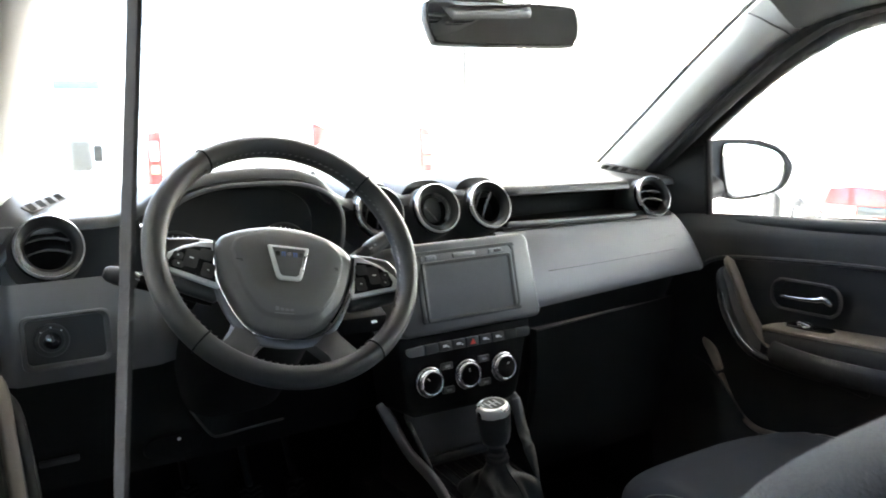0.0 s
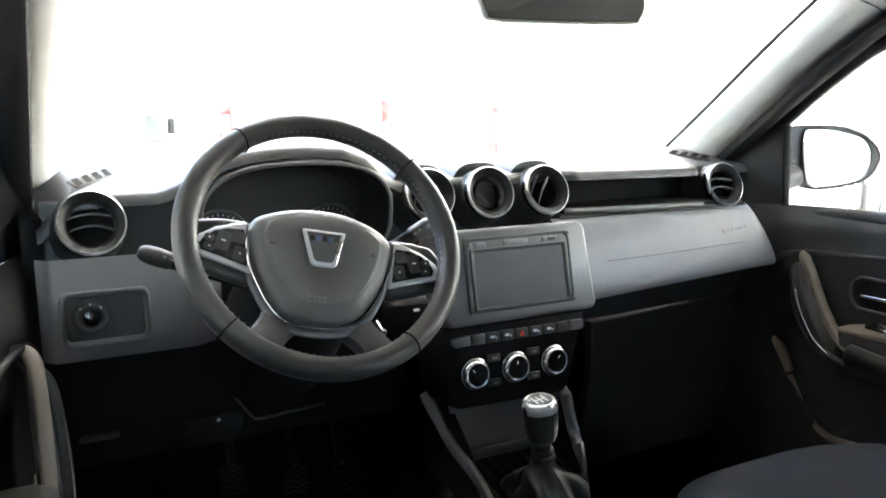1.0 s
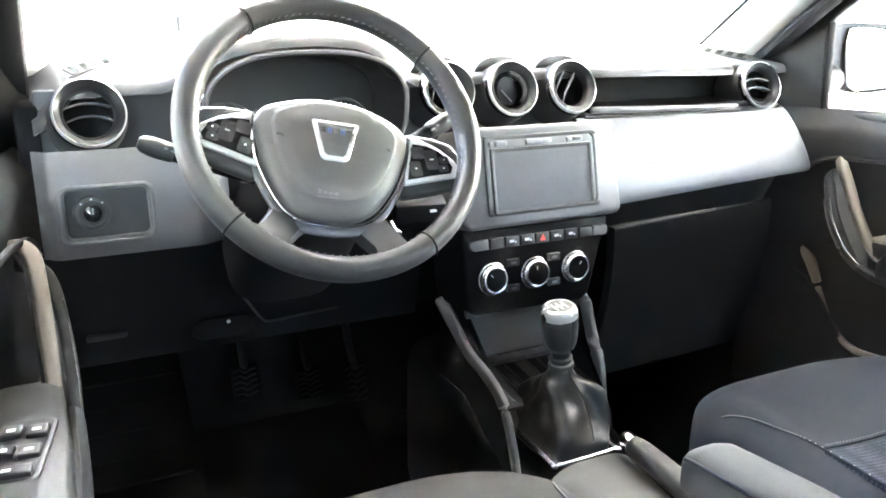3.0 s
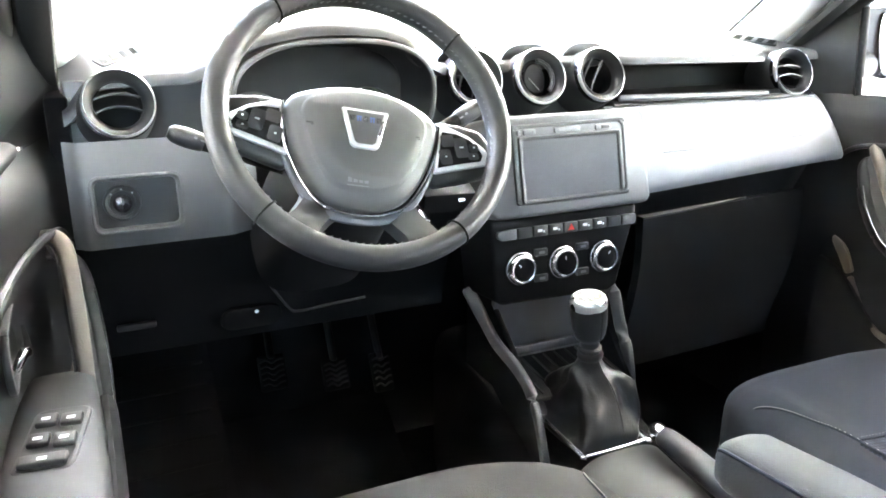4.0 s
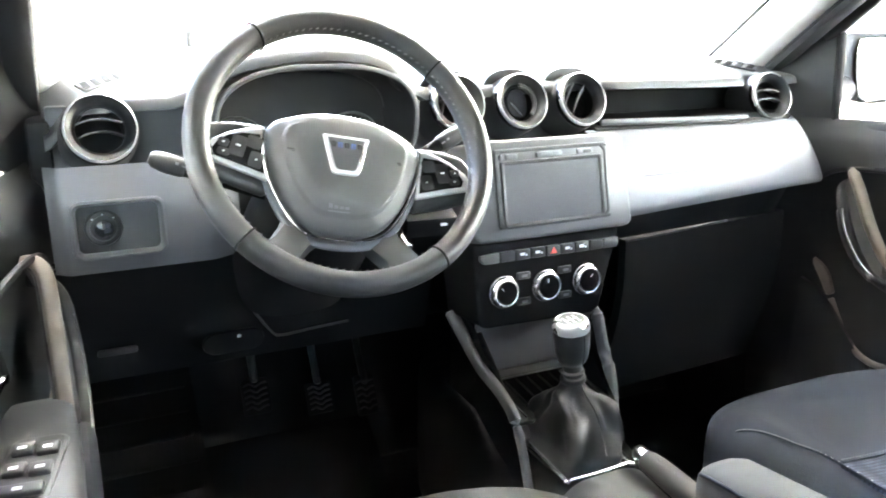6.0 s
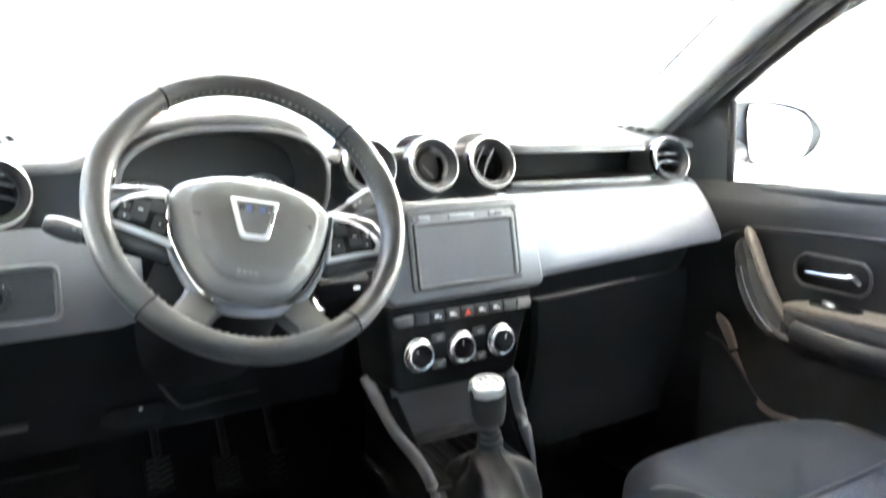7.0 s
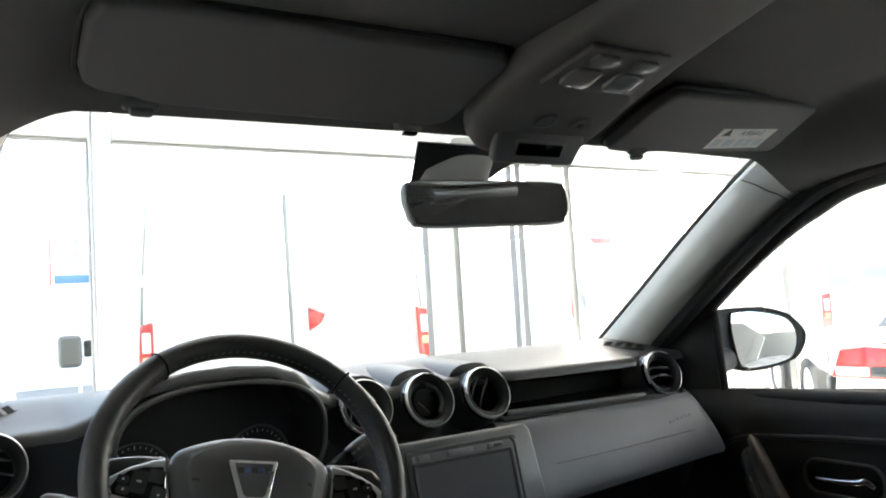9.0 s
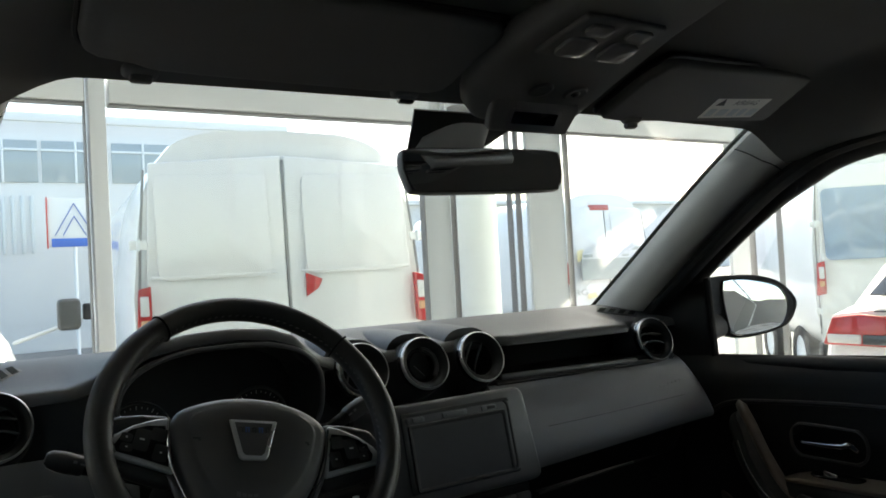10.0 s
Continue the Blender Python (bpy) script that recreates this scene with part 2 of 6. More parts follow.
def rev(profile, m=None, n=40, bm=None):
    """Turns a profile of (radius, height) round the local z axis."""
    b = bmesh.new()
    rings = []
    for r, h in profile:
        if r < 1e-6:
            rings.append([b.verts.new((0, 0, h))])
        else:
            rings.append([b.verts.new((r * math.cos(2 * math.pi * k / n), r * math.sin(2 * math.pi * k / n), h)) for k in range(n)])
    for p, q in zip(rings, rings[1:]):
        for k in range(n):
            k2 = (k + 1) % n
            c = [p[k % len(p)], p[k2 % len(p)], q[k2 % len(q)], q[k % len(q)]]
            c = [v for i, v in enumerate(c) if v not in c[:i]]
            if len(c) > 2:
                b.faces.new(c)
    if m is not None:
        b.transform(m)
    return join(bm, b)


def loft(rings, cap=True, close=True, bm=None):
    """Skins rings of points (all of one count)."""
    b = bmesh.new()
    vs = [[b.verts.new(p) for p in ring] for ring in rings]
    n = len(vs[0])
    for p, q in zip(vs, vs[1:]):
        for k in range(n if close else n - 1):
            b.faces.new((p[k], p[(k + 1) % n], q[(k + 1) % n], q[k]))
    if cap and close:
        b.faces.new(vs[0])
        b.faces.new(vs[-1])
    return join(bm, b)


def oval(c, u, v, hu, hv, p=2.6, n=24):
    """A superellipse ring about c in the plane of u and v."""
    c, u, v = Vector(c), Vector(u), Vector(v)
    out = []
    for k in range(n):
        a = 2 * math.pi * k / n
        ca, sa = math.cos(a), math.sin(a)
        out.append(c + u * hu * math.copysign(abs(ca) ** (2 / p), ca) + v * hv * math.copysign(abs(sa) ** (2 / p), sa))
    return out


def spline(pts, n):
    """n points along a smooth curve through pts (tuples of any length)."""
    out = []
    m = len(pts) - 1
    for k in range(n):
        t = k * m / (n - 1)
        i = min(int(t), m - 1)
        f = t - i
        p0, p1, p2, p3 = (np.array(pts[max(0, min(m, j))], float) for j in (i - 1, i, i + 1, i + 2))
        out.append(tuple(0.5 * (2 * p1 + (p2 - p0) * f + (2 * p0 - 5 * p1 + 4 * p2 - p3) * f * f + (3 * p1 - p0 - 3 * p2 + p3) * f ** 3)))
    return out


def sweep(pts, hu, hv=None, up=(0, 0, 1), p=2.2, n=16, steps=24, bm=None, closed=False):
    """A rounded bar along a smooth curve. hu: half width across, hv: half height along up; numbers or lists along the way."""
    path = [Vector(q) for q in (spline(pts, steps) if len(pts) > 2 or steps > 2 else pts)]
    steps = len(path)
    wide = [w[0] for w in spline([(w,) for w in hu], steps)] if isinstance(hu, (list, tuple)) else [hu] * steps
    hv = hv if hv is not None else hu
    high = [w[0] for w in spline([(w,) for w in hv], steps)] if isinstance(hv, (list, tuple)) else [hv] * steps
    rings = []
    for k, q in enumerate(path):
        d = (path[min(k + 1, steps - 1)] - path[max(k - 1, 0)]).normalized()
        if closed:
            d = (path[(k + 1) % steps] - path[k - 1]).normalized()
        side = d.cross(Vector(up)).normalized()
        rings.append(oval(q, side, side.cross(d), wide[k], high[k], p, n))
    if closed:
        rings.append(rings[0])
    else:
        rings = [[path[0] + (v - path[0]) * 0.6 - (path[1] - path[0]).normalized() * min(wide[0], high[0]) * 0.5 for v in rings[0]]] + rings
        rings.append([path[-1] + (v - path[-1]) * 0.6 + (path[-1] - path[-2]).normalized() * min(wide[-1], high[-1]) * 0.5 for v in rings[-2 + 1]])
    b = loft(rings, cap=not closed)
    if closed:
        bmesh.ops.remove_doubles(b, verts=b.verts[:], dist=1e-6)
    return join(bm, b)


def sheet(fn, nu, nv, thick, bm=None, skip=None):
    """A surface fn(u, v), u and v from 0 to 1, given thickness along its normal's back."""
    b = bmesh.new()
    P = [[Vector(fn(i / nu, j / nv)) for j in range(nv + 1)] for i in range(nu + 1)]

    def nrm(i, j):
        a = P[min(i + 1, nu)][j] - P[max(i - 1, 0)][j]
        c = P[i][min(j + 1, nv)] - P[i][max(j - 1, 0)]
        return a.cross(c).normalized()

    top = [[b.verts.new(P[i][j]) for j in range(nv + 1)] for i in range(nu + 1)]
    low = [[b.verts.new(P[i][j] - nrm(i, j) * thick) for j in range(nv + 1)] for i in range(nu + 1)]
    for i in range(nu):
        for j in range(nv):
            if skip and skip((P[i][j] + P[i + 1][j + 1]) / 2):
                continue
            b.faces.new((top[i][j], top[i + 1][j], top[i + 1][j + 1], top[i][j + 1]))
            b.faces.new((low[i][j], low[i][j + 1], low[i + 1][j + 1], low[i + 1][j]))
    for i in range(nu):
        b.faces.new((top[i][0], low[i][0], low[i + 1][0], top[i + 1][0]))
        b.faces.new((top[i][nv], top[i + 1][nv], low[i + 1][nv], low[i][nv]))
    for j in range(nv):
        b.faces.new((top[0][j], top[0][j + 1], low[0][j + 1], low[0][j]))
        b.faces.new((top[nu][j], low[nu][j], low[nu][j + 1], top[nu][j + 1]))
    return join(bm, b)


def bars(m, rows, bm=None, t=0.0006):
    """Small flat print bars: (x, y, w, h) in the local plane."""
    for x, y, w, h in rows:
        bm = rbox((w, h, t), m @ at(x, y, t / 2), 0, bm=bm)
    return bm


def lerp(a, b, t):
    return a + (b - a) * t


def smooth01(t):
    t = max(0.0, min(1.0, t))
    return t * t * (3 - 2 * t)


def curve_at(pts, x):
    """Linear interpolation through (x, y) pairs."""
    return float(np.interp(x, [p[0] for p in pts], [p[1] for p in pts]))


def roundrect(w, h, r, n=5):
    """Corner-rounded rectangle outline about the origin."""
    out = []
    for sx, sy, a0 in ((1, 1, 0), (-1, 1, 90), (-1, -1, 180), (1, -1, 270)):
        for k in range(n):
            a = radians(a0 + 90 * k / (n - 1))
            out.append((sx * (w / 2 - r) + r * math.cos(a), sy * (h / 2 - r) + r * math.sin(a)))
    return out

# ---- showroom ----
def structure(name, bm, material, label, category, smooth=40):
    return part(name, bm, material, None, smooth=smooth, tag=(label, category, "", "structure"))


WALL_Y = 2.75
GROUND_Z = -0.30
structure("ground", rbox((400, 400, 0.1), at(10, 60, GROUND_Z - 0.05), 0), ASPHALT, "pale sunlit asphalt forecourt outside the showroom", "ground")
structure("floor", rbox((16, 11, 0.3), at(3.0, -2.65, -0.15), 0), TILE, "grey polished showroom floor tiles", "floor")
structure("ceiling", rbox((16, 11.2, 0.15), at(3.0, -2.65, 3.98), 0), PLASTER, "white showroom ceiling", "ceiling")


def glazed_wall(name, a, b, n, sill=0.3):
    """A plain glazed side of the showroom between two corners: posts, a low sill and clear panes."""
    a, b = Vector(a), Vector(b)
    w = thing(name, a, "glazed showroom side with grey aluminium posts", "window", kind="structure")
    d = (b - a) / n
    ang = math.degrees(math.atan2(d.y, d.x))
    for k in range(n + 1):
        p = a + d * k
        part("post", rbox((0.08, 0.12, 3.9), at(p.x, p.y, 1.95, 0, 0, ang), 0.004), ALU, w)
        if k < n:
            c = p + d / 2
            # Tall back sill is added dark to deepen the door mirror's reflection.
            part("sill", rbox((d.length - 0.08, 0.12, sill), at(c.x, c.y, sill / 2, 0, 0, ang), 0.004), DARKWALL if sill > 1.5 else PLASTER, w)
            q = part("pane", rbox((d.length - 0.08, 0.012, 3.9 - sill), at(c.x, c.y, 1.95 + sill / 2, 0, 0, ang), 0), PANE, w, smooth=0)
            q.visible_shadow = False
    return w


# Sides out of view; panes admit fill light, sill heights set its level.
glazed_wall("window_back", (-4.9, -8.1, 0), (10.8, -8.1, 0), 7, 1.7)
glazed_wall("window_east", (10.85, -8.0, 0), (10.85, 2.7, 0), 5, 1.0)
# Unseen wall, added dark to cut the light on the passenger door.
structure("wall_west", rbox((0.2, 10.7, 3.9), at(-4.95, -2.65, 1.95), 0), DARKWALL, "unseen dark showroom side wall, added to cut light from the left", "wall")


def shop_front():
    """The glazed front: posts, transom and panes between them."""
    wall = thing("window_front", (1.5, WALL_Y, 0), "grey aluminium shop front with large clear panes", "window", kind="structure")
    posts = [-4.8, -2.6, -0.069, 1.643, 2.42, 4.22, 6.9, 9.0, 10.8]
    wide = [0.08, 0.08, 0.066, 0.17, 0.27, 0.2, 0.08, 0.08, 0.08]
    for x, w in zip(posts, wide):
        part("post", rbox((w, 0.12 if w < 0.1 else 0.03, 3.9), at(x, WALL_Y, 1.95), 0.004), ALU if w < 0.1 else PANELGREY, wall)
    for x in (-0.117, 1.545, 1.745, 2.135, 2.20, 2.582, 4.35, 4.68):
        part("gasket", rbox((0.006, 0.05, 3.85), at(x, WALL_Y - 0.02, 1.94), 0.002), SEAL, wall)
    for x0, x1 in zip(posts, posts[1:]):
        part("transom", rbox((x1 - x0 - 0.1, 0.12, 0.13), at((x0 + x1) / 2, WALL_Y, 2.155), 0.004), ALU, wall)
        part("transom_gasket", rbox((x1 - x0 - 0.1, 0.05, 0.010), at((x0 + x1) / 2, WALL_Y - 0.02, 2.081), 0.002), SEAL, wall)
        part("sill", rbox((x1 - x0 - 0.1, 0.12, 0.14), at((x0 + x1) / 2, WALL_Y, 0.07), 0.004), ALU, wall)
        for z0, z1 in ((0.14, 2.09), (2.22, 3.9)):
            p = part("pane", rbox((x1 - x0 - 0.08, 0.012, z1 - z0), at((x0 + x1) / 2, WALL_Y + 0.01, (z0 + z1) / 2), 0), PANE, wall, smooth=0)
            p.visible_shadow = False
    return wall


shop_front()
col = thing("round_column", (2.24, 3.25, 0), "white round concrete column behind the glass", "column", kind="structure")
part("shaft", rev([(0, 0), (0.15, 0), (0.14, 0.08), (0.135, 0.12), (0.135, 3.7), (0.16, 3.76), (0.16, 3.9), (0, 3.9)], at(2.24, 3.25, 0) @ Matrix.Diagonal((1.12, 1.12, 1, 1)), 48), PLASTER, col)


# ---- outside ----
def wheel_parts(parent, x, y, z, r, axis_x=True):
    m = at(x, y, z, 0, 90, 0) if axis_x else at(x, y, z, 90, 0, 0)
    w = part("wheel", rev([(r * 0.62, -0.1), (r * 0.9, -0.11), (r, -0.08), (r, 0.08), (r * 0.9, 0.11), (r * 0.62, 0.1), (r * 0.6, 0)], m, 36), TYRE, parent)
    part("rim", rev([(0, 0.05), (r * 0.2, 0.07), (r * 0.35, 0.05), (r * 0.55, 0.07), (r * 0.63, 0.09), (r * 0.63, -0.09), (0, -0.06)], m, 24), ALU, w)


def body_rings(x, y0, y1, w, h, z0, lean, p=5.0, n=40, roof=0.1):
    """Rings for a van body that runs from its rear y0 to y1, its sides leaning in above the waist."""
    rings = []
    for y, s in ((y0, 0.985), (y0 + 0.05, 1.0), (y1 - 0.05, 1.0), (y1, 0.97)):
        ring = []
        for k in range(n):
            a = 2 * math.pi * k / n
            ca, sa = math.cos(a), math.sin(a)
            u = math.copysign(abs(ca) ** (2 / p), ca) * w / 2 * s
            v = math.copysign(abs(sa) ** (2 / p), sa)
            z = z0 + (h - z0) * (v + 1) / 2
            k2 = smooth01((z - 1.1) / (h - 1.0))
            ring.append((x + u * (1 - lean * k2), y, z + roof * (1 - (2 * u / w) ** 2) * (1 if v > 0.9 else 0)))
        rings.append(ring)
    return rings


def panel_van(x, y, w, h, length, label, rear="blank", turn=0.0, roof=0.1, high_lamp=True, lamp_z=1.10, seam=0.016):
    """A delivery van seen from behind; its rear face lies at y. Built straight, then turned about its rear."""
    v = thing("panel_van", (x, y, GROUND_Z), label, "van", "parked vans")
    part("body", loft(body_rings(x, y, y + length, w, h, GROUND_Z + 0.42, 0.10, roof=roof)), WHITE, v)
    hz = h - 0.35
    for s in (-1, 1):
        cx = x + s * w * 0.24
        door = part("rear_door", slab([(-w * 0.236, 0.25), (w * 0.236, 0.25), (w * 0.236 - (0.09 if s > 0 else 0.0), h - 0.13 - (0.06 if s > 0 else 0)),
                                       (-w * 0.236 + (0.09 if s < 0 else 0.0), h - 0.13 - (0.06 if s < 0 else 0))], 0.03,
                                      frame3((cx, y - 0.012, 0), (1, 0, 0), (0, 0, 1)), 0.012, 3), WHITE, v)
        if rear == "blank":
            part("pressed_panel", slab(roundrect(w * 0.36, h * 0.31, 0.06), 0.014, frame3((cx, y - 0.040, h * 0.72 + 0.02), (1, 0, 0), (0, 0, 1)), 0.006, 2), WHITE, door)
        else:
            part("window", slab(roundrect(w * 0.38, h * 0.34, 0.07), 0.02, frame3((cx, y - 0.040, hz - 0.45), (1, 0, 0), (0, 0, 1)), 0.004, 2), WINDOW, door)
        part("waist_rib", rbox((w * 0.4, 0.02, 0.02), at(cx, y - 0.046, 1.34), 0.008), WHITE, door)
        for z in (0.60, 1.56):
            hg = part("hinge", rbox((0.11, 0.03, 0.065), at(x + s * w * 0.475, y - 0.055, z), 0.008), WHITE, v)
            part("pin", rev([(0, -0.04), (0.012, -0.04), (0.012, 0.04), (0, 0.04)], at(x + s * w * 0.475, y - 0.075, z), 12), ALU, hg)
        lamp = part("tail_lamp", slab([(-0.055, -0.19), (0.05, -0.17), (0.05, 0.19), (-0.03, 0.17)] if s < 0 else [(-0.05, -0.17), (0.055, -0.19), (0.03, 0.17), (-0.05, 0.19)],
                                      0.05, frame3((x + s * w * 0.468, y - 0.05, lamp_z), (1, 0, 0), (0, 0, 1)), 0.012), LAMPRED, v, "red tail lamp")
        part("reversing_lens", rbox((0.055, 0.03, 0.13), at(x + s * w * 0.466, y - 0.095, lamp_z + 0.06), 0.01), LAMPCLEAR, lamp)
        part("indicator_lens", rbox((0.055, 0.03, 0.06), at(x + s * w * 0.466, y - 0.095, lamp_z - 0.06), 0.01), AMBER, lamp)
        wheel_parts(v, x + s * (w / 2 - 0.16), y + 0.9, GROUND_Z + 0.34, 0.34)
        wheel_parts(v, x + s * (w / 2 - 0.16), y + length - 0.9, GROUND_Z + 0.34, 0.34)
        part("door_seam", sweep([(x + s * w * 0.477, y - 0.030, 0.35), (x + s * w * 0.474, y - 0.030, 1.3), (x + s * (w * 0.474 - 0.055), y - 0.030, h - 0.24)], 0.006, 0.010, steps=16, n=6), SEAL, v)
    part("centre_seam", rbox((seam, 0.02, h - 0.42), at(x, y - 0.036, 0.26 + (h - 0.42) / 2), 0), SEAL, v)
    part("bumper", rbox((w * 0.98, 0.16, 0.2), at(x, y - 0.03, 0.16), 0.04, 3), BLACK, v)
    if high_lamp:
        part("centre_lamp", rbox((0.46, 0.03, 0.10), at(x - 0.10, y - 0.03, h - 0.16), 0.02), LAMPRED, v, "red high brake lamp")
    part("door_handle", sweep([(x + 0.09, y - 0.04, 0.98), (x + 0.10, y - 0.07, 0.93), (x + 0.09, y - 0.04, 0.86)], 0.02, 0.012), BLACK, v)
    # the rear leans forward above the waist
    for ob in [*v.children, *(c for k in v.children for c in k.children)]:
        for q in ob.data.vertices:
            q.co.y += 0.09 * max(0.0, q.co.z - 1.0) * max(0.0, 1 - max(0.0, q.co.y - y) / length)
    if turn:
        v.rotation_euler.z = radians(turn)
    return v


van = panel_van(1.44, 4.4, 2.09, 2.30, 4.4, "white panel van parked with its rear doors towards the window", roof=0.06, high_lamp=False, turn=-7)
part("reflector", slab([(-0.06, -0.085), (0.035, -0.03), (0.07, 0.035), (-0.06, 0.085)], 0.012, frame3((1.60, 4.35, 1.24), (1, 0, 0), (0, 0, 1)), 0.004), LAMPRED, van, "red wedge-shaped reflector")
panel_van(9.1, 9.0, 2.05, 2.35, 5.2, "white van with printed pictures on its rear, parked farther off", seam=0.004)
ad = thing("van_advert", (9.0, 8.9, 0.9), "printed advert of pale cars over a grey-green block", "advert")
part("block", rbox((1.25, 0.012, 0.36), at(9.02, 8.925, 1.14), 0), GREYPRINT, ad)
for fx, fz, fw, fh in ((8.40, 1.38, 0.16, 0.22), (9.25, 1.50, 0.18, 0.20), (8.62, 0.70, 0.22, 0.10)):
    part("yellow_flash", slab([(-fw / 2, -fh / 2), (fw / 2, -fh * 0.3), (fw * 0.3, fh / 2), (-fw / 2, fh * 0.35)], 0.006, frame3((fx, 8.935, fz), (1, 0, 0), (0, 0, 1)), 0), YELLOW, ad)
for k, sc in ((0, 1.0), (1, 0.75)):
    F = frame3((8.90 + 0.78 * k, 8.917, 1.312), (1, 0, 0), (0, 0, 1)) @ Matrix.Scale(sc, 4)
    pic = part("car_picture", slab([(-0.5, 0), (0.48, 0), (0.5, 0.08), (0.42, 0.15), (0.26, 0.25), (-0.02, 0.27), (-0.22, 0.17), (-0.48, 0.12)], 0.006, F, 0), SILVERPRINT, ad, "pale printed car")
    part("window_picture", slab([(-0.17, 0.165), (0.36, 0.165), (0.24, 0.235), (-0.01, 0.25)], 0.003, F @ at(0, 0, 0.007), 0), GREYPRINT, pic)
    part("grille_picture", slab([(-0.47, 0.03), (-0.26, 0.03), (-0.24, 0.08), (-0.46, 0.08)], 0.003, F @ at(0, 0, 0.007), 0), GREYPRINT, pic)
cu = bpy.data.curves.new("letters", "FONT")
cu.body, cu.size = "RG", 0.16
to = new("letters", cu)
bpy.context.view_layer.update()
me = bpy.data.meshes.new_from_object(to.evaluated_get(bpy.context.evaluated_depsgraph_get()))
bpy.data.objects.remove(to)
bm_ = bmesh.new()
bm_.from_mesh(me)
bpy.data.meshes.remove(me)
bm_.transform(frame3((8.21, 8.930, 0.72), (1, 0, 0), (0, 0, 1)) @ Matrix.Diagonal((1.45, 0.9, 1, 1)))
part("letters", bm_, GREYPRINT, ad)
panel_van(8.25, 3.60, 2.0, 2.35, 3.3, "white passenger van with large pale-blue rear windows", rear="glazed", turn=-42, lamp_z=0.96, high_lamp=False)


def hatch_car(x, y, label):
    """A white car seen from behind and to its side, standing in the showroom."""
    c = thing("parked_car", (x, y, 0), label, "parked car")
    w = 1.74
    prof = [(0.0, 0.35), (0.02, 0.62), (0.06, 0.95), (0.22, 0.99), (0.66, 1.38), (1.5, 1.48), (2.3, 1.42), (3.0, 1.02), (3.9, 0.88), (4.15, 0.62), (4.18, 0.35)]
    rings = []
    for yy, top in prof:
        tw = w * (0.93 if top < 1.05 else 0.93 - 0.32 * (top - 1.05))
        rings.append([(x - w / 2, y + yy, 0.3), (x - w / 2 - 0.02, y + yy, 0.6 if top > 0.6 else 0.33), (x - w * 0.49, y + yy, min(top, 0.92)), (x - tw / 2, y + yy, top - 0.02),
                      (x - tw * 0.3, y + yy, top + 0.02), (x + tw * 0.3, y + yy, top + 0.02), (x + tw / 2, y + yy, top - 0.02), (x + w * 0.49, y + yy, min(top, 0.92)),
                      (x + w / 2 + 0.02, y + yy, 0.6 if top > 0.6 else 0.33), (x + w / 2, y + yy, 0.3)])
    part("body", loft(rings), WHITE, c, smooth=50)
    part("rear_window", slab([(-0.73, 0), (0.73, 0), (0.60, 0.50), (-0.60, 0.50)], 0.012, frame3((x, y + 0.235, 1.018), (1, 0, 0), (0, 0.44, 0.39)), 0.004), DARKGLASS, c)
    for s in (-1, 1):
        o = [(s * a, b) for a, b in ((0.20, -0.085), (-0.24, -0.085), (-0.24, 0.070), (0.0, 0.085), (0.15, 0.068))]
        lamp = part("tail_lamp", slab(o if s < 0 else o[::-1], 0.05, frame3((x + s * 0.66, y + 0.02, 0.85), (1, 0, 0), (0, 0.1, 1)), 0.015, 3), LAMPRED, c, "red tail lamp with a clear strip")
        part("clear_strip", rbox((0.19, 0.02, 0.050), at(x + s * 0.735, y - 0.032, 0.805), 0.01), LAMPCLEAR, lamp)
        part("dark_lens", rbox((0.21, 0.02, 0.055), at(x + s * 0.53, y - 0.032, 0.805), 0.01), DARKGLASS, lamp)
        wheel_parts(c, x + s * 0.78, y + 0.75, 0.31, 0.31)
        wheel_parts(c, x + s * 0.78, y + 3.3, 0.31, 0.31)
        part("side_window", slab([(-0.9, 0), (0.9, 0), (0.45, 0.36), (-0.6, 0.36)], 0.012, frame3((x + s * (w * 0.47), y + 1.75, 1.0), (0, s, 0), (-s * 0.22, 0, 1)), 0.004), DARKGLASS, c)
    part("number_plate", rbox((0.5, 0.012, 0.11), at(x, y - 0.01, 0.68), 0.004), LABEL, c)
    part("boot_seam", rbox((1.2, 0.006, 0.008), at(x, y + 0.035, 0.95), 0), GASKET, c)
    return c


c1 = hatch_car(0, 0, "white hatchback with red tail lamps standing on the showroom floor")
c1.location, c1.rotation_euler.z = (3.45, 0.80, 0.0), radians(-90)


def far_building():
    b = thing("office_building", (0, 22, 0), "white rendered two-storey building with a band of windows", "building")
    part("wall", rbox((22, 0.5, 6.0), at(-2.5, 22.3, 2.7), 0.02), FACADE, b)
    part("roof", rbox((22.4, 8, 0.25), at(-2.5, 26, 5.82), 0.05), ALU, b)
    for k in range(11):
        x = -12.0 + 1.72 * k + 0.9
        w = part("window", rbox((1.62, 0.1, 1.1), at(x, 22.06, 4.65), 0.01), OFFICE, b)
        part("frame_bar", rbox((0.06, 0.06, 1.12), at(x, 22.0, 4.65), 0.01), ALU, w)
        part("frame_rail", rbox((1.66, 0.06, 0.06), at(x, 22.0, 4.95), 0.01), ALU, w)
    for k in range(40):
        part("rib", rbox((0.09, 0.06, 1.5), at(-7.0 + 0.22 * k, 22.02, 3.0), 0.02), PANELGREY, b)
    return b


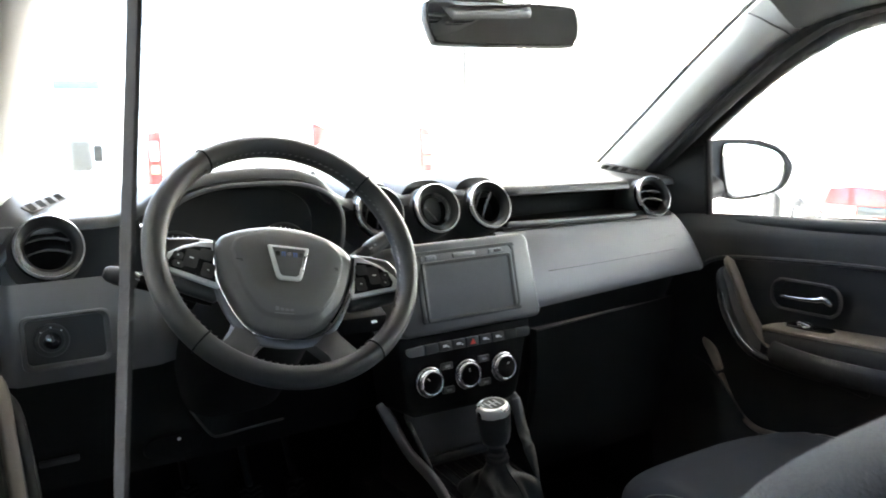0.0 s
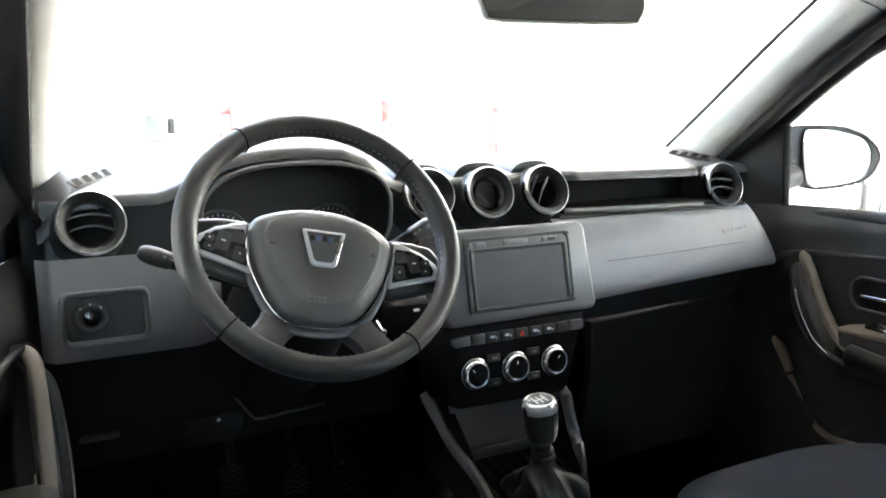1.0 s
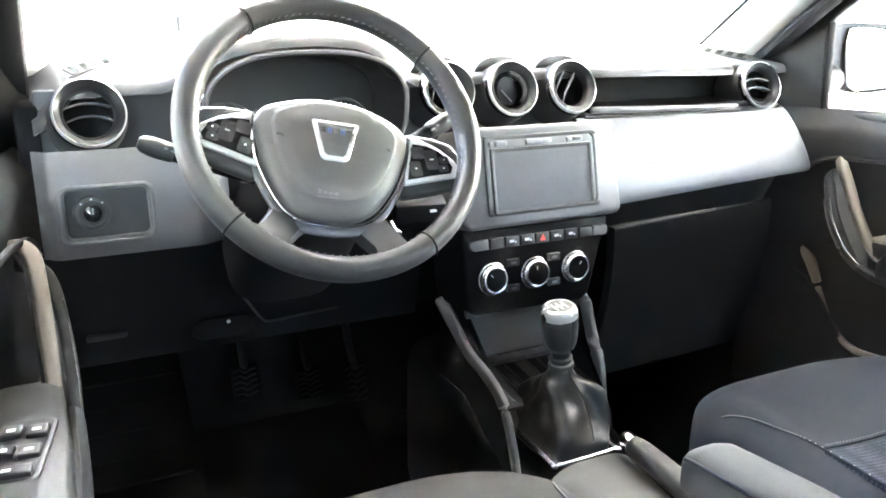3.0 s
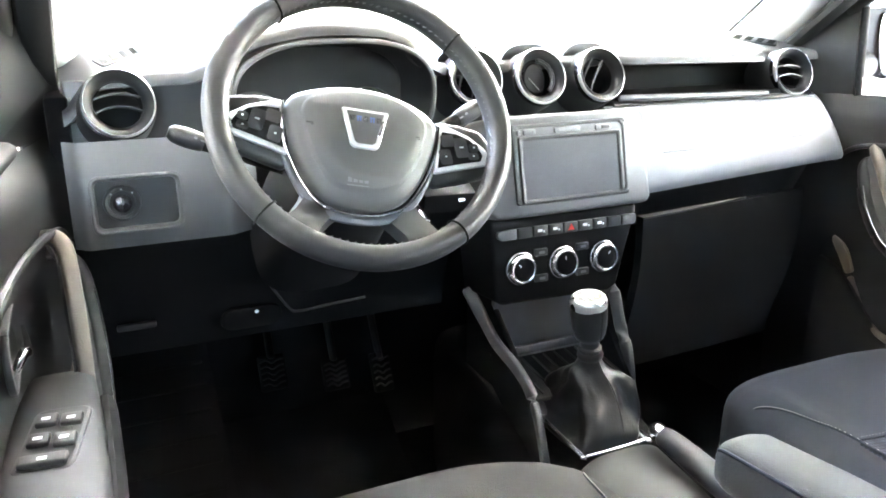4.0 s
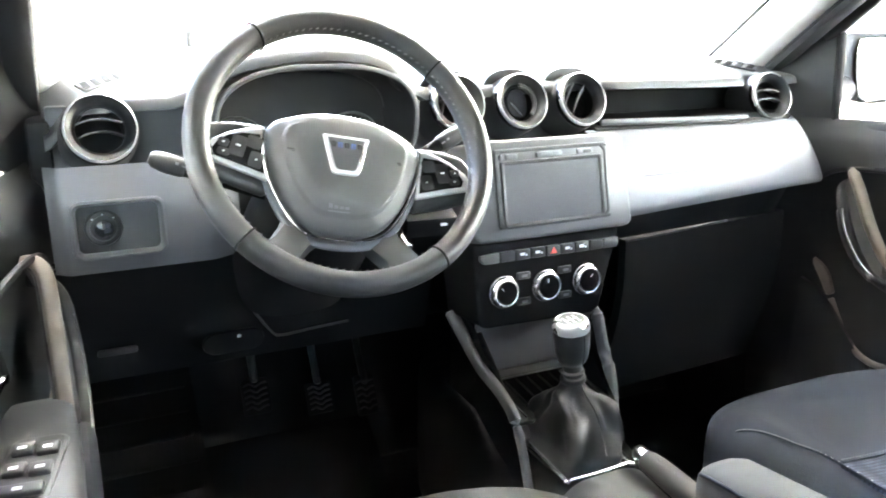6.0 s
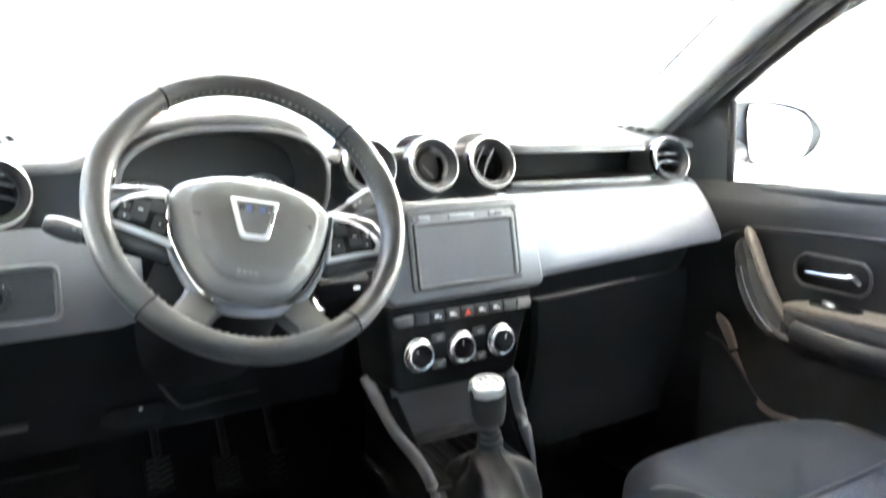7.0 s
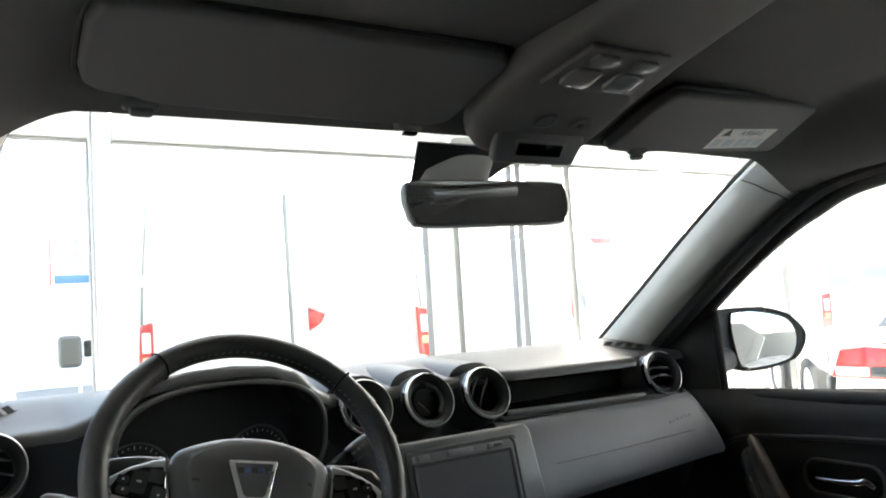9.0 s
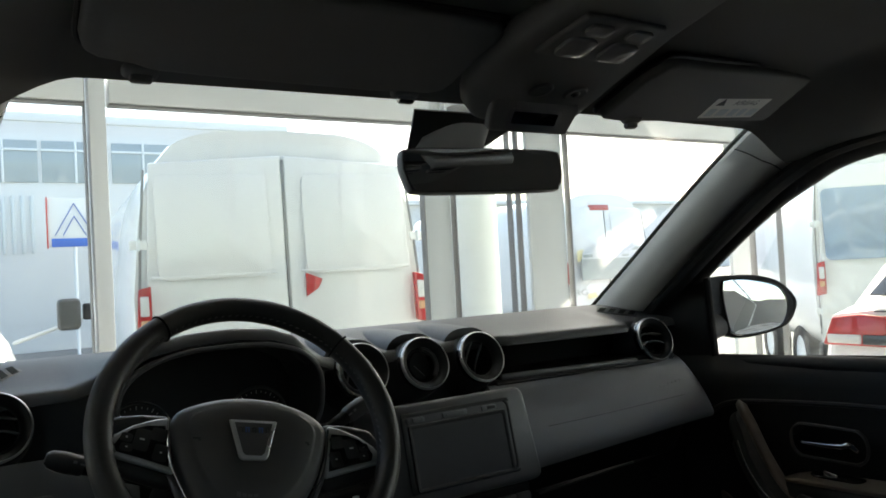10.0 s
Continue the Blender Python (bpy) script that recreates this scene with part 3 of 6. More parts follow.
far_building()
sg = thing("roadside_sign", (2.2, 19.5, 0), "white sign board with a blue triangle outline and a blue band", "sign")
part("post", rev([(0.04, -0.3), (0.04, 3.4), (0, 3.4)], at(2.2, 19.56, 0), 12), ALU, sg)
part("board", rbox((1.1, 0.05, 1.15), at(2.2, 19.5, 2.85), 0.01), LABEL, sg)
for a, b in (((1.78, 2.55), (2.2, 3.3)), ((2.2, 3.3), (2.62, 2.55)), ((1.95, 2.55), (2.2, 3.0)), ((2.2, 3.0), (2.45, 2.55))):
    part("stripe", sweep([(a[0], 19.46, a[1]), (b[0], 19.46, b[1])], 0.03, 0.01, steps=2, n=8), SIGNBLUE, sg)
part("band", rbox((1.0, 0.02, 0.2), at(2.2, 19.46, 2.38), 0.004), SIGNBLUE, sg)
part("edge", rbox((0.03, 0.06, 1.2), at(1.62, 19.48, 2.85), 0.004), RED, sg)
tr = thing("white_lorry", (-1.27, 3.97, 0), "low white truck nose facing the showroom with a grey door mirror", "lorry")
part("cab", loft([oval((-1.27, y, z), (1, 0, 0), (0, 0, 1), 1.0 * s, hh, 6, 28) for y, z, hh, s in ((3.97, 0.55, 0.38, 0.95), (4.07, 0.58, 0.45, 1.0), (4.57, 0.62, 0.5, 1.0), (5.97, 0.70, 0.55, 0.98))]), WHITE, tr)
for s in (-1, 1):
    arm = part("mirror_arm", sweep([(-1.27 + s * 0.98, 4.37, 1.00), (-1.27 + s * 1.36, 4.36, 1.12)], 0.012, steps=4), WHITE, tr)
    part("mirror", rbox((0.13, 0.07, 0.19), at(-1.27 + s * 1.27, 4.30, 1.15), 0.03, 3), GASKET, arm)
    part("wide_mirror", rbox((0.05, 0.05, 0.10), at(-1.27 + s * 1.375, 4.33, 1.16), 0.015, 3), BLACK, arm)
    wheel_parts(tr, -1.27 + s * 0.85, 4.77, GROUND_Z + 0.38, 0.38)
lt = thing("depot_hall", (-4, 40, 0), "long white depot hall in the distance", "building")
part("wall", rbox((120, 1, 7.3), at(20, 60, 3.35), 0.02), FACADE, lt)
part("roof", rbox((121, 12, 0.4), at(20, 65, 7.2), 0.05), ALU, lt)

# ---- car shell ----
DOOR = [(-2.4, 0.74), (-1.0, 0.80), (-0.33, 0.80), (0.0, 0.785), (0.11, 0.765), (0.22, 0.74), (0.35, 0.705), (0.45, 0.69)]
FLOOR_Z = 0.33


def door_x(y):
    return curve_at(DOOR, y)


structure("car_floor", rbox((1.6, 3.4, 0.06), at(0, -0.75, FLOOR_Z - 0.03), 0.01), CARPET, "black carpeted car floor", "floor")
structure("firewall", sheet(lambda u, v: (-0.78 + 1.56 * u, 0.62 + 0.28 * v ** 1.5, FLOOR_Z + 0.75 * v), 8, 10, 0.03), CARPET, "black carpeted footwell bulkhead", "wall")
structure("car_tail", sheet(lambda u, v: (0.76 - 1.52 * u, -2.42, FLOOR_Z + (1.12 - FLOOR_Z) * v), 6, 4, 0.03), PLASTIC, "dark plastic tailgate trim", "wall")
part("rear_screen", sheet(lambda u, v: (0.70 - 1.40 * u, -2.42, lerp(1.12, 1.50, v)), 6, 4, 0.004), REAR_DIM, None, tag=("unseen dark tailgate glass, added to hold back light from behind", "rear window", "", "structure")).visible_shadow = False


def roof_z(y):
    return curve_at([(-2.4, 1.50), (-2.0, 1.57), (-1.4, 1.61), (-0.6, 1.622), (-0.3, 1.618), (-0.15, 1.60), (-0.04, 1.553), (0.0, 1.528)], y)


def liner(u, v):
    y = lerp(0.0, -2.4, v)
    x = lerp(-1, 1, u)
    half = curve_at([(-2.4, 0.62), (-0.5, 0.705), (-0.08, 0.70), (0.0, 0.67)], y)
    edge = smooth01((abs(x) * half - 0.545) / 0.145)
    z = roof_z(y) - 0.006 * x * x - max(0.0, roof_z(y) - curve_at([(-2.4, 1.40), (-0.3, 1.508), (-0.1, 1.492), (0.0, 1.468)], y)) * edge
    return (x * half, y, z)


structure("ceiling_headliner", sheet(liner, 80, 60, 0.02), LINER, "grey cloth headliner of the car roof", "ceiling")
structure("roof_panel", sheet(lambda u, v: (liner(u, v)[0] * 1.12, lerp(0.03, -2.5, v), liner(u, v)[2] + 0.045 + 0.02), 20, 20, -0.01), WHITE, "painted outer roof of the car", "roof")

# windscreen
SCREEN_BASE, SCREEN_TOP = (0.92, 1.10), (0.0, 1.549)


def screen_pt(u, v):
    x = lerp(-1, 1, u)
    half = lerp(0.74, 0.62, v)
    return (x * half, lerp(SCREEN_BASE[0], SCREEN_TOP[0], v) - 0.10 * x * x * (1 - 0.6 * v), lerp(SCREEN_BASE[1], SCREEN_TOP[1], v) + 0.03 * math.sin(math.pi * v))


ws = part("windscreen", sheet(screen_pt, 14, 10, 0.005), GLASS, None, tag=("clear curved windscreen glass", "windscreen", "", "structure"))
ws.visible_shadow = False
part("frit_patch", slab([(-0.118, 0.050), (0.080, 0.050), (0.058, -0.005), (0.030, -0.066), (-0.074, -0.066)], 0.003, frame3((0.0, 0.082, 1.504), (1, 0, 0), (0, -0.86, 0.42)), 0), BLACK, ws)


def pillar(s):
    """A-pillar trim: a light grey moulded band from the dash corner up to the roof."""
    a = thing("a_pillar_trim", (s * 0.66, 0.48, 1.18), "light grey moulded plastic trim of the windscreen pillar", "pillar trim", "pillar trims")
    pts = [(0.655, 0.545, 1.165), (0.648, 0.38, 1.287), (0.635, 0.215, 1.408), (0.615, 0.085, 1.490), (0.594, -0.01, 1.540)]
    out = [(0.712, 0.42, 1.165), (0.704, 0.30, 1.262), (0.696, 0.16, 1.368), (0.690, 0.04, 1.446), (0.684, -0.05, 1.492)]
    A, B = spline(pts, 20), spline(out, 20)
    rings = []
    for p, q in zip(A, B):
        p, q = Vector(p), Vector(q)
        mid = (p + q) / 2 + Vector((-0.014, -0.016, -0.004))
        back = Vector((0.028, 0.03, 0.012))
        ring = [p, lerp(p, mid, 0.5) + Vector((-0.006, -0.006, 0)), mid, lerp(mid, q, 0.5) + Vector((-0.004, -0.006, 0)), q, q + back, p + back]
        rings.append([(s * r.x, r.y, r.z) for r in ring])
    part("moulding", loft(rings[:16]), TRIM, a, smooth=60)
    part("upper_moulding", loft(rings[15:]), TRIM, a, smooth=60)
    k = rings[15]
    part("joint", sweep([k[0], k[1], k[2], k[3], k[4]], 0.0012, steps=16, n=6), GREY, a)
    g = part("screen_seal", sweep([(s * (p[0] + 0.002), p[1] + 0.016, p[2] + 0.004) for p in pts], 0.0042, steps=20, n=8), BLACK, a)
    return a


pillar(1), pillar(-1)


def side(s):
    """Fixed body side round the front door: seals, roof rail, centre pillar and rear quarter."""
    b = thing("body_side", (s * 0.8, -0.7, FLOOR_Z), "dark trimmed body side with the centre pillar and rear window", "body side", "body sides")
    rail = [(0.716, 0.425, 1.150), (0.710, 0.29, 1.256), (0.704, 0.14, 1.366), (0.700, 0.015, 1.446), (0.70, -0.12, 1.492), (0.70, -0.45, 1.515), (0.70, -1.0, 1.515), (0.69, -1.7, 1.49), (0.66, -2.3, 1.36)]
    part("door_seal", sweep([(s * x, y, z) for x, y, z in rail], 0.022, 0.016, steps=60, n=10), RUBBER, b, "black rubber door seal")
    part("roof_rail", sweep([(s * (x + 0.05), y, z + 0.012) for x, y, z in rail[3:]], 0.05, 0.022, steps=60, n=12), TRIM, b)
    if s < 0:
        R3 = spline(rail[:4], 12)
        part("pillar_flank", sheet(lambda u, v: (-curve_at([(q[1], q[0]) for q in R3[::-1]], lerp(0.14, 0.45, u)) - 0.06 * v, lerp(0.14, 0.45, u) + 0.012, curve_at([(q[1], q[2]) for q in R3[::-1]], lerp(0.14, 0.45, u)) + 0.004), 12, 3, 0.006), RUBBER, b)
    part("centre_pillar", loft([oval((s * x, y, z), (1, 0, 0), (0, 1, 0), 0.028, w, 5, 20) for x, y, z, w in ((0.84, -0.80, 0.4, 0.14), (0.845, -0.79, 0.8, 0.10), (0.84, -0.78, 1.08, 0.075), (0.80, -0.77, 1.3, 0.062), (0.745, -0.77, 1.5, 0.06))]), TRIM, b)
    part("rear_panel", sheet(lambda u, v: (s * (door_x(lerp(-0.82, -2.4, u)) + 0.02), lerp(-0.82, -2.4, u), lerp(0.33, 1.10, v)), 8, 4, 0.03 * s), PLASTIC, b)
    part("rear_glass", sheet(lambda u, v: (s * lerp(lerp(0.83, 0.76, u), 0.715, v), lerp(-0.84, -2.3, u), lerp(1.09, lerp(1.52, 1.40, u), v)), 8, 4, -0.004 * s), REAR_DIM, b).visible_shadow = False
    part("kick_panel", sheet(lambda u, v: (s * (door_x(lerp(0.34, 0.90, u)) + 0.012), lerp(0.34, 0.90, u), lerp(0.33, 1.0, v)), 6, 4, -0.03 * s), CARPET, b)
    part("sill_trim", rbox((0.07, 1.2, 0.07), at(s * 0.74, -0.2, FLOOR_Z + 0.03), 0.015, 3), PLASTIC, b)
    return b


side(1), side(-1)


# ---- front doors ----
def door_panel(s):
    """A closed front door seen from inside."""
    d = thing("front_door", (s * 0.8, -0.1, 0.42), "closed car door with dark trim, pull handle and padded armrest", "car door", "car doors")
    X = lambda y, off=0.0: s * (door_x(y) - off)

    def face(u, v):
        y = lerp(-0.66, 0.36, u)
        z = lerp(0.44, 1.085 + 0.02 * smooth01((0.3 - y) / 0.6), v)
        roll = 0.030 * smooth01((v - 0.90) / 0.10) ** 2
        belly = 0.014 * math.sin(math.pi * min(1, v / 0.9)) + 0.012 * smooth01((v - 0.72) / 0.08)
        return (X(y, belly - roll), y, z - 0.004 * roll / 0.03)

    panel = part("panel", sheet(face, 40, 40, -0.05 * s), DOORSKIN, d)
    # crease under the window ledge
    part("crease_bead", sweep([(X(0.25, 0.026), 0.25, 0.955), (X(0.20, 0.030), 0.20, 0.988), (X(0.1, 0.030), 0.10, 0.998), (X(-0.1, 0.030), -0.1, 1.006), (X(-0.5, 0.03), -0.5, 1.015)], 0.005, steps=24, n=8), DOORSKIN, d)
    part("window_ledge", sweep([(s * 0.802, -0.64, 1.082), (s * 0.806, -0.2, 1.078), (s * 0.796, 0.05, 1.072 + 0.006 * (s < 0)), (s * 0.770, 0.26, 1.066 + 0.012 * (s < 0))], 0.022, 0.016, steps=24, n=12), DOORSKIN, d)
    # pull handle: a brown strip over a dark grip, both sweeping down into the armrest
    strip = [(0.742, 0.186, 0.984), (0.722, 0.174, 0.988), (0.711, 0.160, 0.978), (0.708, 0.143, 0.955), (0.706, 0.112, 0.899), (0.704, 0.070, 0.842), (0.702, 0.030, 0.818), (0.704, -0.03, 0.806)]
    g = part("pull_handle", sweep([(s * x, y, z) for x, y, z in strip], [0.007, 0.008, 0.009, 0.009, 0.009, 0.008, 0.007, 0.005], [0.008, 0.009, 0.010, 0.010, 0.010, 0.009, 0.008, 0.006], up=(-s * 0.6, 0.6, 0.5), p=3.2, steps=44, n=16), WARM, d, "brown-grey pull handle strip")
    bar = [(0.742, 0.190, 0.962), (0.712, 0.183, 0.958), (0.696, 0.170, 0.938), (0.689, 0.145, 0.882), (0.687, 0.106, 0.828), (0.689, 0.060, 0.796), (0.694, -0.02, 0.786), (0.700, -0.10, 0.782), (0.715, -0.16, 0.768)]
    part("grip", sweep([(s * x, y, z) for x, y, z in bar], [0.006, 0.007, 0.008, 0.0085, 0.0085, 0.008, 0.007, 0.006, 0.005], [0.007, 0.009, 0.0105, 0.011, 0.011, 0.010, 0.009, 0.008, 0.007], up=(-s * 0.3, 0.75, 0.6), p=3.0, steps=44, n=16), DOORSKIN, g, "black grip bar")
    part("inlay", sweep([(s * (x - 0.0045), y + 0.005, z - 0.001) for x, y, z in ((0.692, 0.160, 0.915), (0.688, 0.141, 0.874), (0.686, 0.106, 0.828), (0.687, 0.070, 0.802))], 0.0055, 0.0075, up=(0, 0.7, 0.7), steps=20, n=12), BLACK, g, "black inlay strip")
    part("inlay_edge", sweep([(s * (x - 0.0080), y - 0.002, z + 0.005) for x, y, z in ((0.692, 0.160, 0.915), (0.688, 0.141, 0.874), (0.686, 0.106, 0.828), (0.687, 0.070, 0.802))], 0.0010, steps=20, n=6), CHROME, g, "thin chrome line")
    part("grip_web", loft([[(s * x, y, z) for x, y, z in (p, q, (q[0] + 0.012, q[1] - 0.006, q[2]), (p[0] + 0.012, p[1] - 0.006, p[2]))] for p, q in zip(spline(strip[1:6], 12), spline(bar[1:6], 12))]), BLACK, g)
    # armrest
    arm = part("armrest", loft([oval((s * x, y, z), (1, 0, 0), (0, 0, 1), hw, hh, 4, 24) for y, z, hw, hh, x in
                                ((0.080, 0.835, 0.030, 0.016, 0.735), (0.055, 0.835, 0.038, 0.021, 0.732), (-0.05, 0.836, 0.045, 0.024, 0.735), (-0.2, 0.842, 0.048, 0.026, 0.738), (-0.45, 0.846, 0.045, 0.028, 0.745), (-0.62, 0.848, 0.035, 0.024, 0.76))]), DOORSKIN if s > 0 else PLASTIC, d, "black padded armrest" if s > 0 else "charcoal armrest with window switches")
    if s > 0:
        part("armrest_plate", loft([oval((x, y, z), (1, 0, 0), (0, 0, 1), hw, 0.0055, 4, 24) for y, z, hw, x in ((0.076, 0.852, 0.026, 0.735), (0.055, 0.857, 0.036, 0.732), (-0.05, 0.862, 0.043, 0.735), (-0.2, 0.869, 0.046, 0.738), (-0.45, 0.874, 0.044, 0.745), (-0.60, 0.872, 0.034, 0.76))]), WARM, arm, "armrest plate with warm light put into its brown-grey")
    part("armrest_side", sweep([(s * 0.688, 0.03, 0.815), (s * 0.688, -0.08, 0.806), (s * 0.692, -0.25, 0.81), (s * 0.70, -0.5, 0.82)], 0.012, 0.024, steps=20, n=14), DOORSKIN, d)
    # map pocket edge
    part("pocket_edge", sweep([(s * 0.727, 0.238, 0.792), (s * 0.727, 0.214, 0.770), (s * 0.727, 0.190, 0.730)], [0.005, 0.006, 0.006], [0.008, 0.012, 0.009], up=(0, 0.8, 0.6), p=4, steps=12, n=12), WARM, d, "pocket edge with warm light put into its brown-grey")
    part("pocket_rim", sweep([(s * 0.727, 0.186, 0.718), (s * 0.727, 0.160, 0.674), (s * 0.727, 0.134, 0.641), (s * 0.728, 0.085, 0.618), (s * 0.732, 0.01, 0.620), (s * 0.735, -0.15, 0.62)], 0.005, 0.007, up=(0, 0.8, 0.6), steps=30, n=12), WARM, d)
    part("map_pocket", sheet(lambda u, v: (X(lerp(-0.45, 0.24, u), 0.05 - 0.01 * v), lerp(-0.45, 0.24, u), lerp(0.46, 0.585 + 0.17 * smooth01((u - 0.72) / 0.28), v)), 20, 6, -0.01 * s), DOORSKIN, d)
    # recess and lever
    rx = s * (door_x(0.01) - (0.022 if s > 0 else 0.014))
    H = frame3((rx, 0.008, 0.925), (0, -s, 0), (0, 0, 1))
    # Flat near-black plate paints the shade inside the lever recess.
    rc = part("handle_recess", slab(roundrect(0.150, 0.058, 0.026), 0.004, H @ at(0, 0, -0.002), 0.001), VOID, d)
    part("recess_rim", sweep([H @ Vector((x, y, 0.003)) for x, y in roundrect(0.156, 0.064, 0.028)], 0.003, 0.004, up=(-s, 0, 0), steps=80, n=8, closed=True), PLASTIC, rc)
    part("inner_handle", sweep([H @ Vector((s * x, y, z)) for x, y, z in ((-0.052, -0.004, 0.010), (0.0, -0.002, 0.016), (0.036, 0.002, 0.019), (0.050, 0.006, 0.016), (0.060, -0.006, 0.008))], [0.0022, 0.0032, 0.004, 0.004, 0.003], [0.0028, 0.0036, 0.0045, 0.0055, 0.004], p=4, steps=20, n=12), BRIGHT, d, "chrome door lever")
    # window switches
    if s < 0:
        W = at(-0.735, -0.102, 0.860, 0, -2, -10)
        sp = part("switch_panel", slab(roundrect(0.054, 0.122, 0.012), 0.006, W, 0.003), PAD, d, "dark grey switch panel")
        part("panel_floor", slab(roundrect(0.047, 0.114, 0.010), 0.0008, W @ at(0, 0, 0.0058), 0), PLASTIC, sp)
        for x, y, w, h in ((-0.011, 0.030, 0.020, 0.018), (0.0125, 0.026, 0.020, 0.018), (-0.011, -0.008, 0.020, 0.018), (0.0125, -0.012, 0.020, 0.018), (0.0, -0.046, 0.042, 0.015)):
            part("switch", rbox((w, h, 0.007), W @ at(x, y, 0.009, 6, 0, 0), 0.0025, 3), PAD, sp)
            part("mark", rbox((0.008, 0.004, 0.0008), W @ at(x, y - 0.002, 0.0128, 6, 0, 0), 0), ICON, sp)
    else:
        sp = part("switch_panel", slab(roundrect(0.036, 0.10, 0.012), 0.006, at(X(-0.02, 0.048), -0.02, 0.8655), 0.003), GLOSS, d, "glossy black switch panel")
        part("switch", rbox((0.020, 0.030, 0.012), at(X(-0.01, 0.048), -0.01, 0.8735, 10, 0, 0), 0.004), CHROME, sp)
    # sail panel, glass, outer skin
    sx, sb_ = (0.742, 0.748) if s > 0 else (0.752, 0.780)
    T = [(s * 0.694, 0.428, 1.160), (s * sx, 0.270, 1.262), (s * sb_, 0.262, 1.080), (s * 0.698, 0.42, 1.07)]
    part("sail_panel", loft([[Vector(p) for p in T], [Vector(p) + Vector((s * 0.012, 0, 0)) for p in T]]), DOORSKIN, d, "dark triangular mirror cover")
    part("glass_run", sweep([(s * (sx + 0.006), 0.264, 1.290), (s * (sb_ + 0.007), 0.256, 1.08)], 0.006, 0.010, up=(1, 0, 0), steps=6, n=10), MATT, d)
    if s < 0:
        part("window_channel", sheet(lambda u, v: (-lerp(0.790, 0.758, v) - 0.006 * u, lerp(0.262, 0.185, u), lerp(1.075, 1.40, v)), 3, 8, 0.01), MATT, d)
    gl = part("door_glass", sheet(lambda u, v: (s * lerp(0.815, 0.735, v) * lerp(0.95, 1.0, smooth01((1 - u) * 2.0)), lerp(lerp(-0.68, 0.26, u), lerp(-0.68, -0.02, u), v), lerp(1.075, lerp(1.505, 1.45, u), v)), 10, 8, -0.004 * s), GLASS, d)
    gl.visible_shadow = False
    part("outer_skin", sheet(lambda u, v: (s * 0.885, lerp(-0.7, 0.4, u), lerp(0.35, 1.06, v)), 4, 4, 0.01 * s), WHITE, d)
    frame_pts = [(0.748, 0.40, 1.185), (0.735, 0.28, 1.275), (0.726, 0.13, 1.385), (0.718, 0.0, 1.456), (0.714, -0.13, 1.498), (0.714, -0.45, 1.52), (0.714, -0.66, 1.518)]
    part("window_frame", sweep([(s * (x + 0.012), y, z - 0.022) for x, y, z in frame_pts], 0.014, 0.016, steps=40, n=10), BLACK, d, "black window frame")
    return d


DR, DL = door_panel(1), door_panel(-1)


def door_mirror():
    m = thing("door_mirror", (0.80, 0.33, 1.12), "black door mirror with a convex glass", "door mirror")
    T = frame3((0.955, 0.335, 1.178), (1, -0.30, 0), (0, 0, 1))
    prof = [(-0.099, 0.025), (-0.094, 0.058), (-0.074, 0.069), (0.027, 0.069), (0.085, 0.058), (0.118, 0.044), (0.146, 0.020), (0.160, -0.005), (0.150, -0.035), (0.125, -0.060), (0.07, -0.075), (0.0, -0.082), (-0.05, -0.075), (-0.08, -0.056), (-0.096, -0.015)]
    prof = [q for q in spline([*prof, prof[0]], 49)][:-1]
    rings = []
    for k, sc in ((0.0, 0.96), (-0.006, 1.0), (0.02, 1.0), (0.07, 0.90), (0.11, 0.6), (0.125, 0.2)):
        rings.append([T @ Vector((x * sc, y * sc, -k)) for x, y in prof])
    part("shell", loft(rings), BLACK, m)
    rim = [(-0.046, 0.057), (-0.02, 0.060), (0.026, 0.057), (0.08, 0.046), (0.1085, 0.034), (0.125, 0.012), (0.130, -0.010), (0.122, -0.038), (0.1035, -0.0585), (0.06, -0.069), (0.005, -0.0735), (-0.02, -0.071), (-0.036, -0.061), (-0.044, -0.03), (-0.050, 0.023)]
    rim = spline([*rim, rim[0]], 61)[:-1]
    G = T @ at(0.040, -0.006, 0.0085, -3.0, 0, 0)
    part("mirror_glass", loft([[G @ Vector(((x - 0.040) * k, (y + 0.006) * k, 0.0036 * (1 - k * k))) for x, y in rim] for k in (1.0, 0.92, 0.84, 0.74, 0.62, 0.5, 0.38, 0.26, 0.14, 0.03)]), MIRROR, m, "reflecting convex mirror glass", smooth=80)
    part("glass_edge", sweep([G @ Vector(((x - 0.040) * 1.01, (y + 0.006) * 1.01, -0.001)) for x, y in rim], 0.0022, 0.003, up=T.col[2][:3], steps=80, n=6, closed=True), GLOSS, m)
    part("foot", sweep([(0.80, 0.36, 1.10), (0.86, 0.37, 1.12), (0.90, 0.37, 1.13)], 0.04, 0.03, steps=8), BLACK, m)
    return m


door_mirror()

# ---- outer body in front of the windscreen ----
bn = thing("car_front", (0, 1.3, 0.35), "white painted bonnet and wings of the car", "car body", kind="structure")
part("bonnet", sheet(lambda u, v: (lerp(-0.80, 0.80, u) * lerp(1.0, 0.94, v), lerp(0.90, 1.76, v) - 0.06 * (2 * u - 1) ** 2, lerp(1.065, 0.93, v ** 1.6) - 0.05 * abs(2 * u - 1) ** 3), 24, 16, 0.012), WHITE, bn)
part("bumper", sheet(lambda u, v: (lerp(-0.84, 0.84, u), 1.80 - 0.16 * (2 * u - 1) ** 4 - 0.04 * (2 * v - 1) ** 2, lerp(0.90, 0.28, v)), 20, 8, 0.02), PLASTIC, bn)
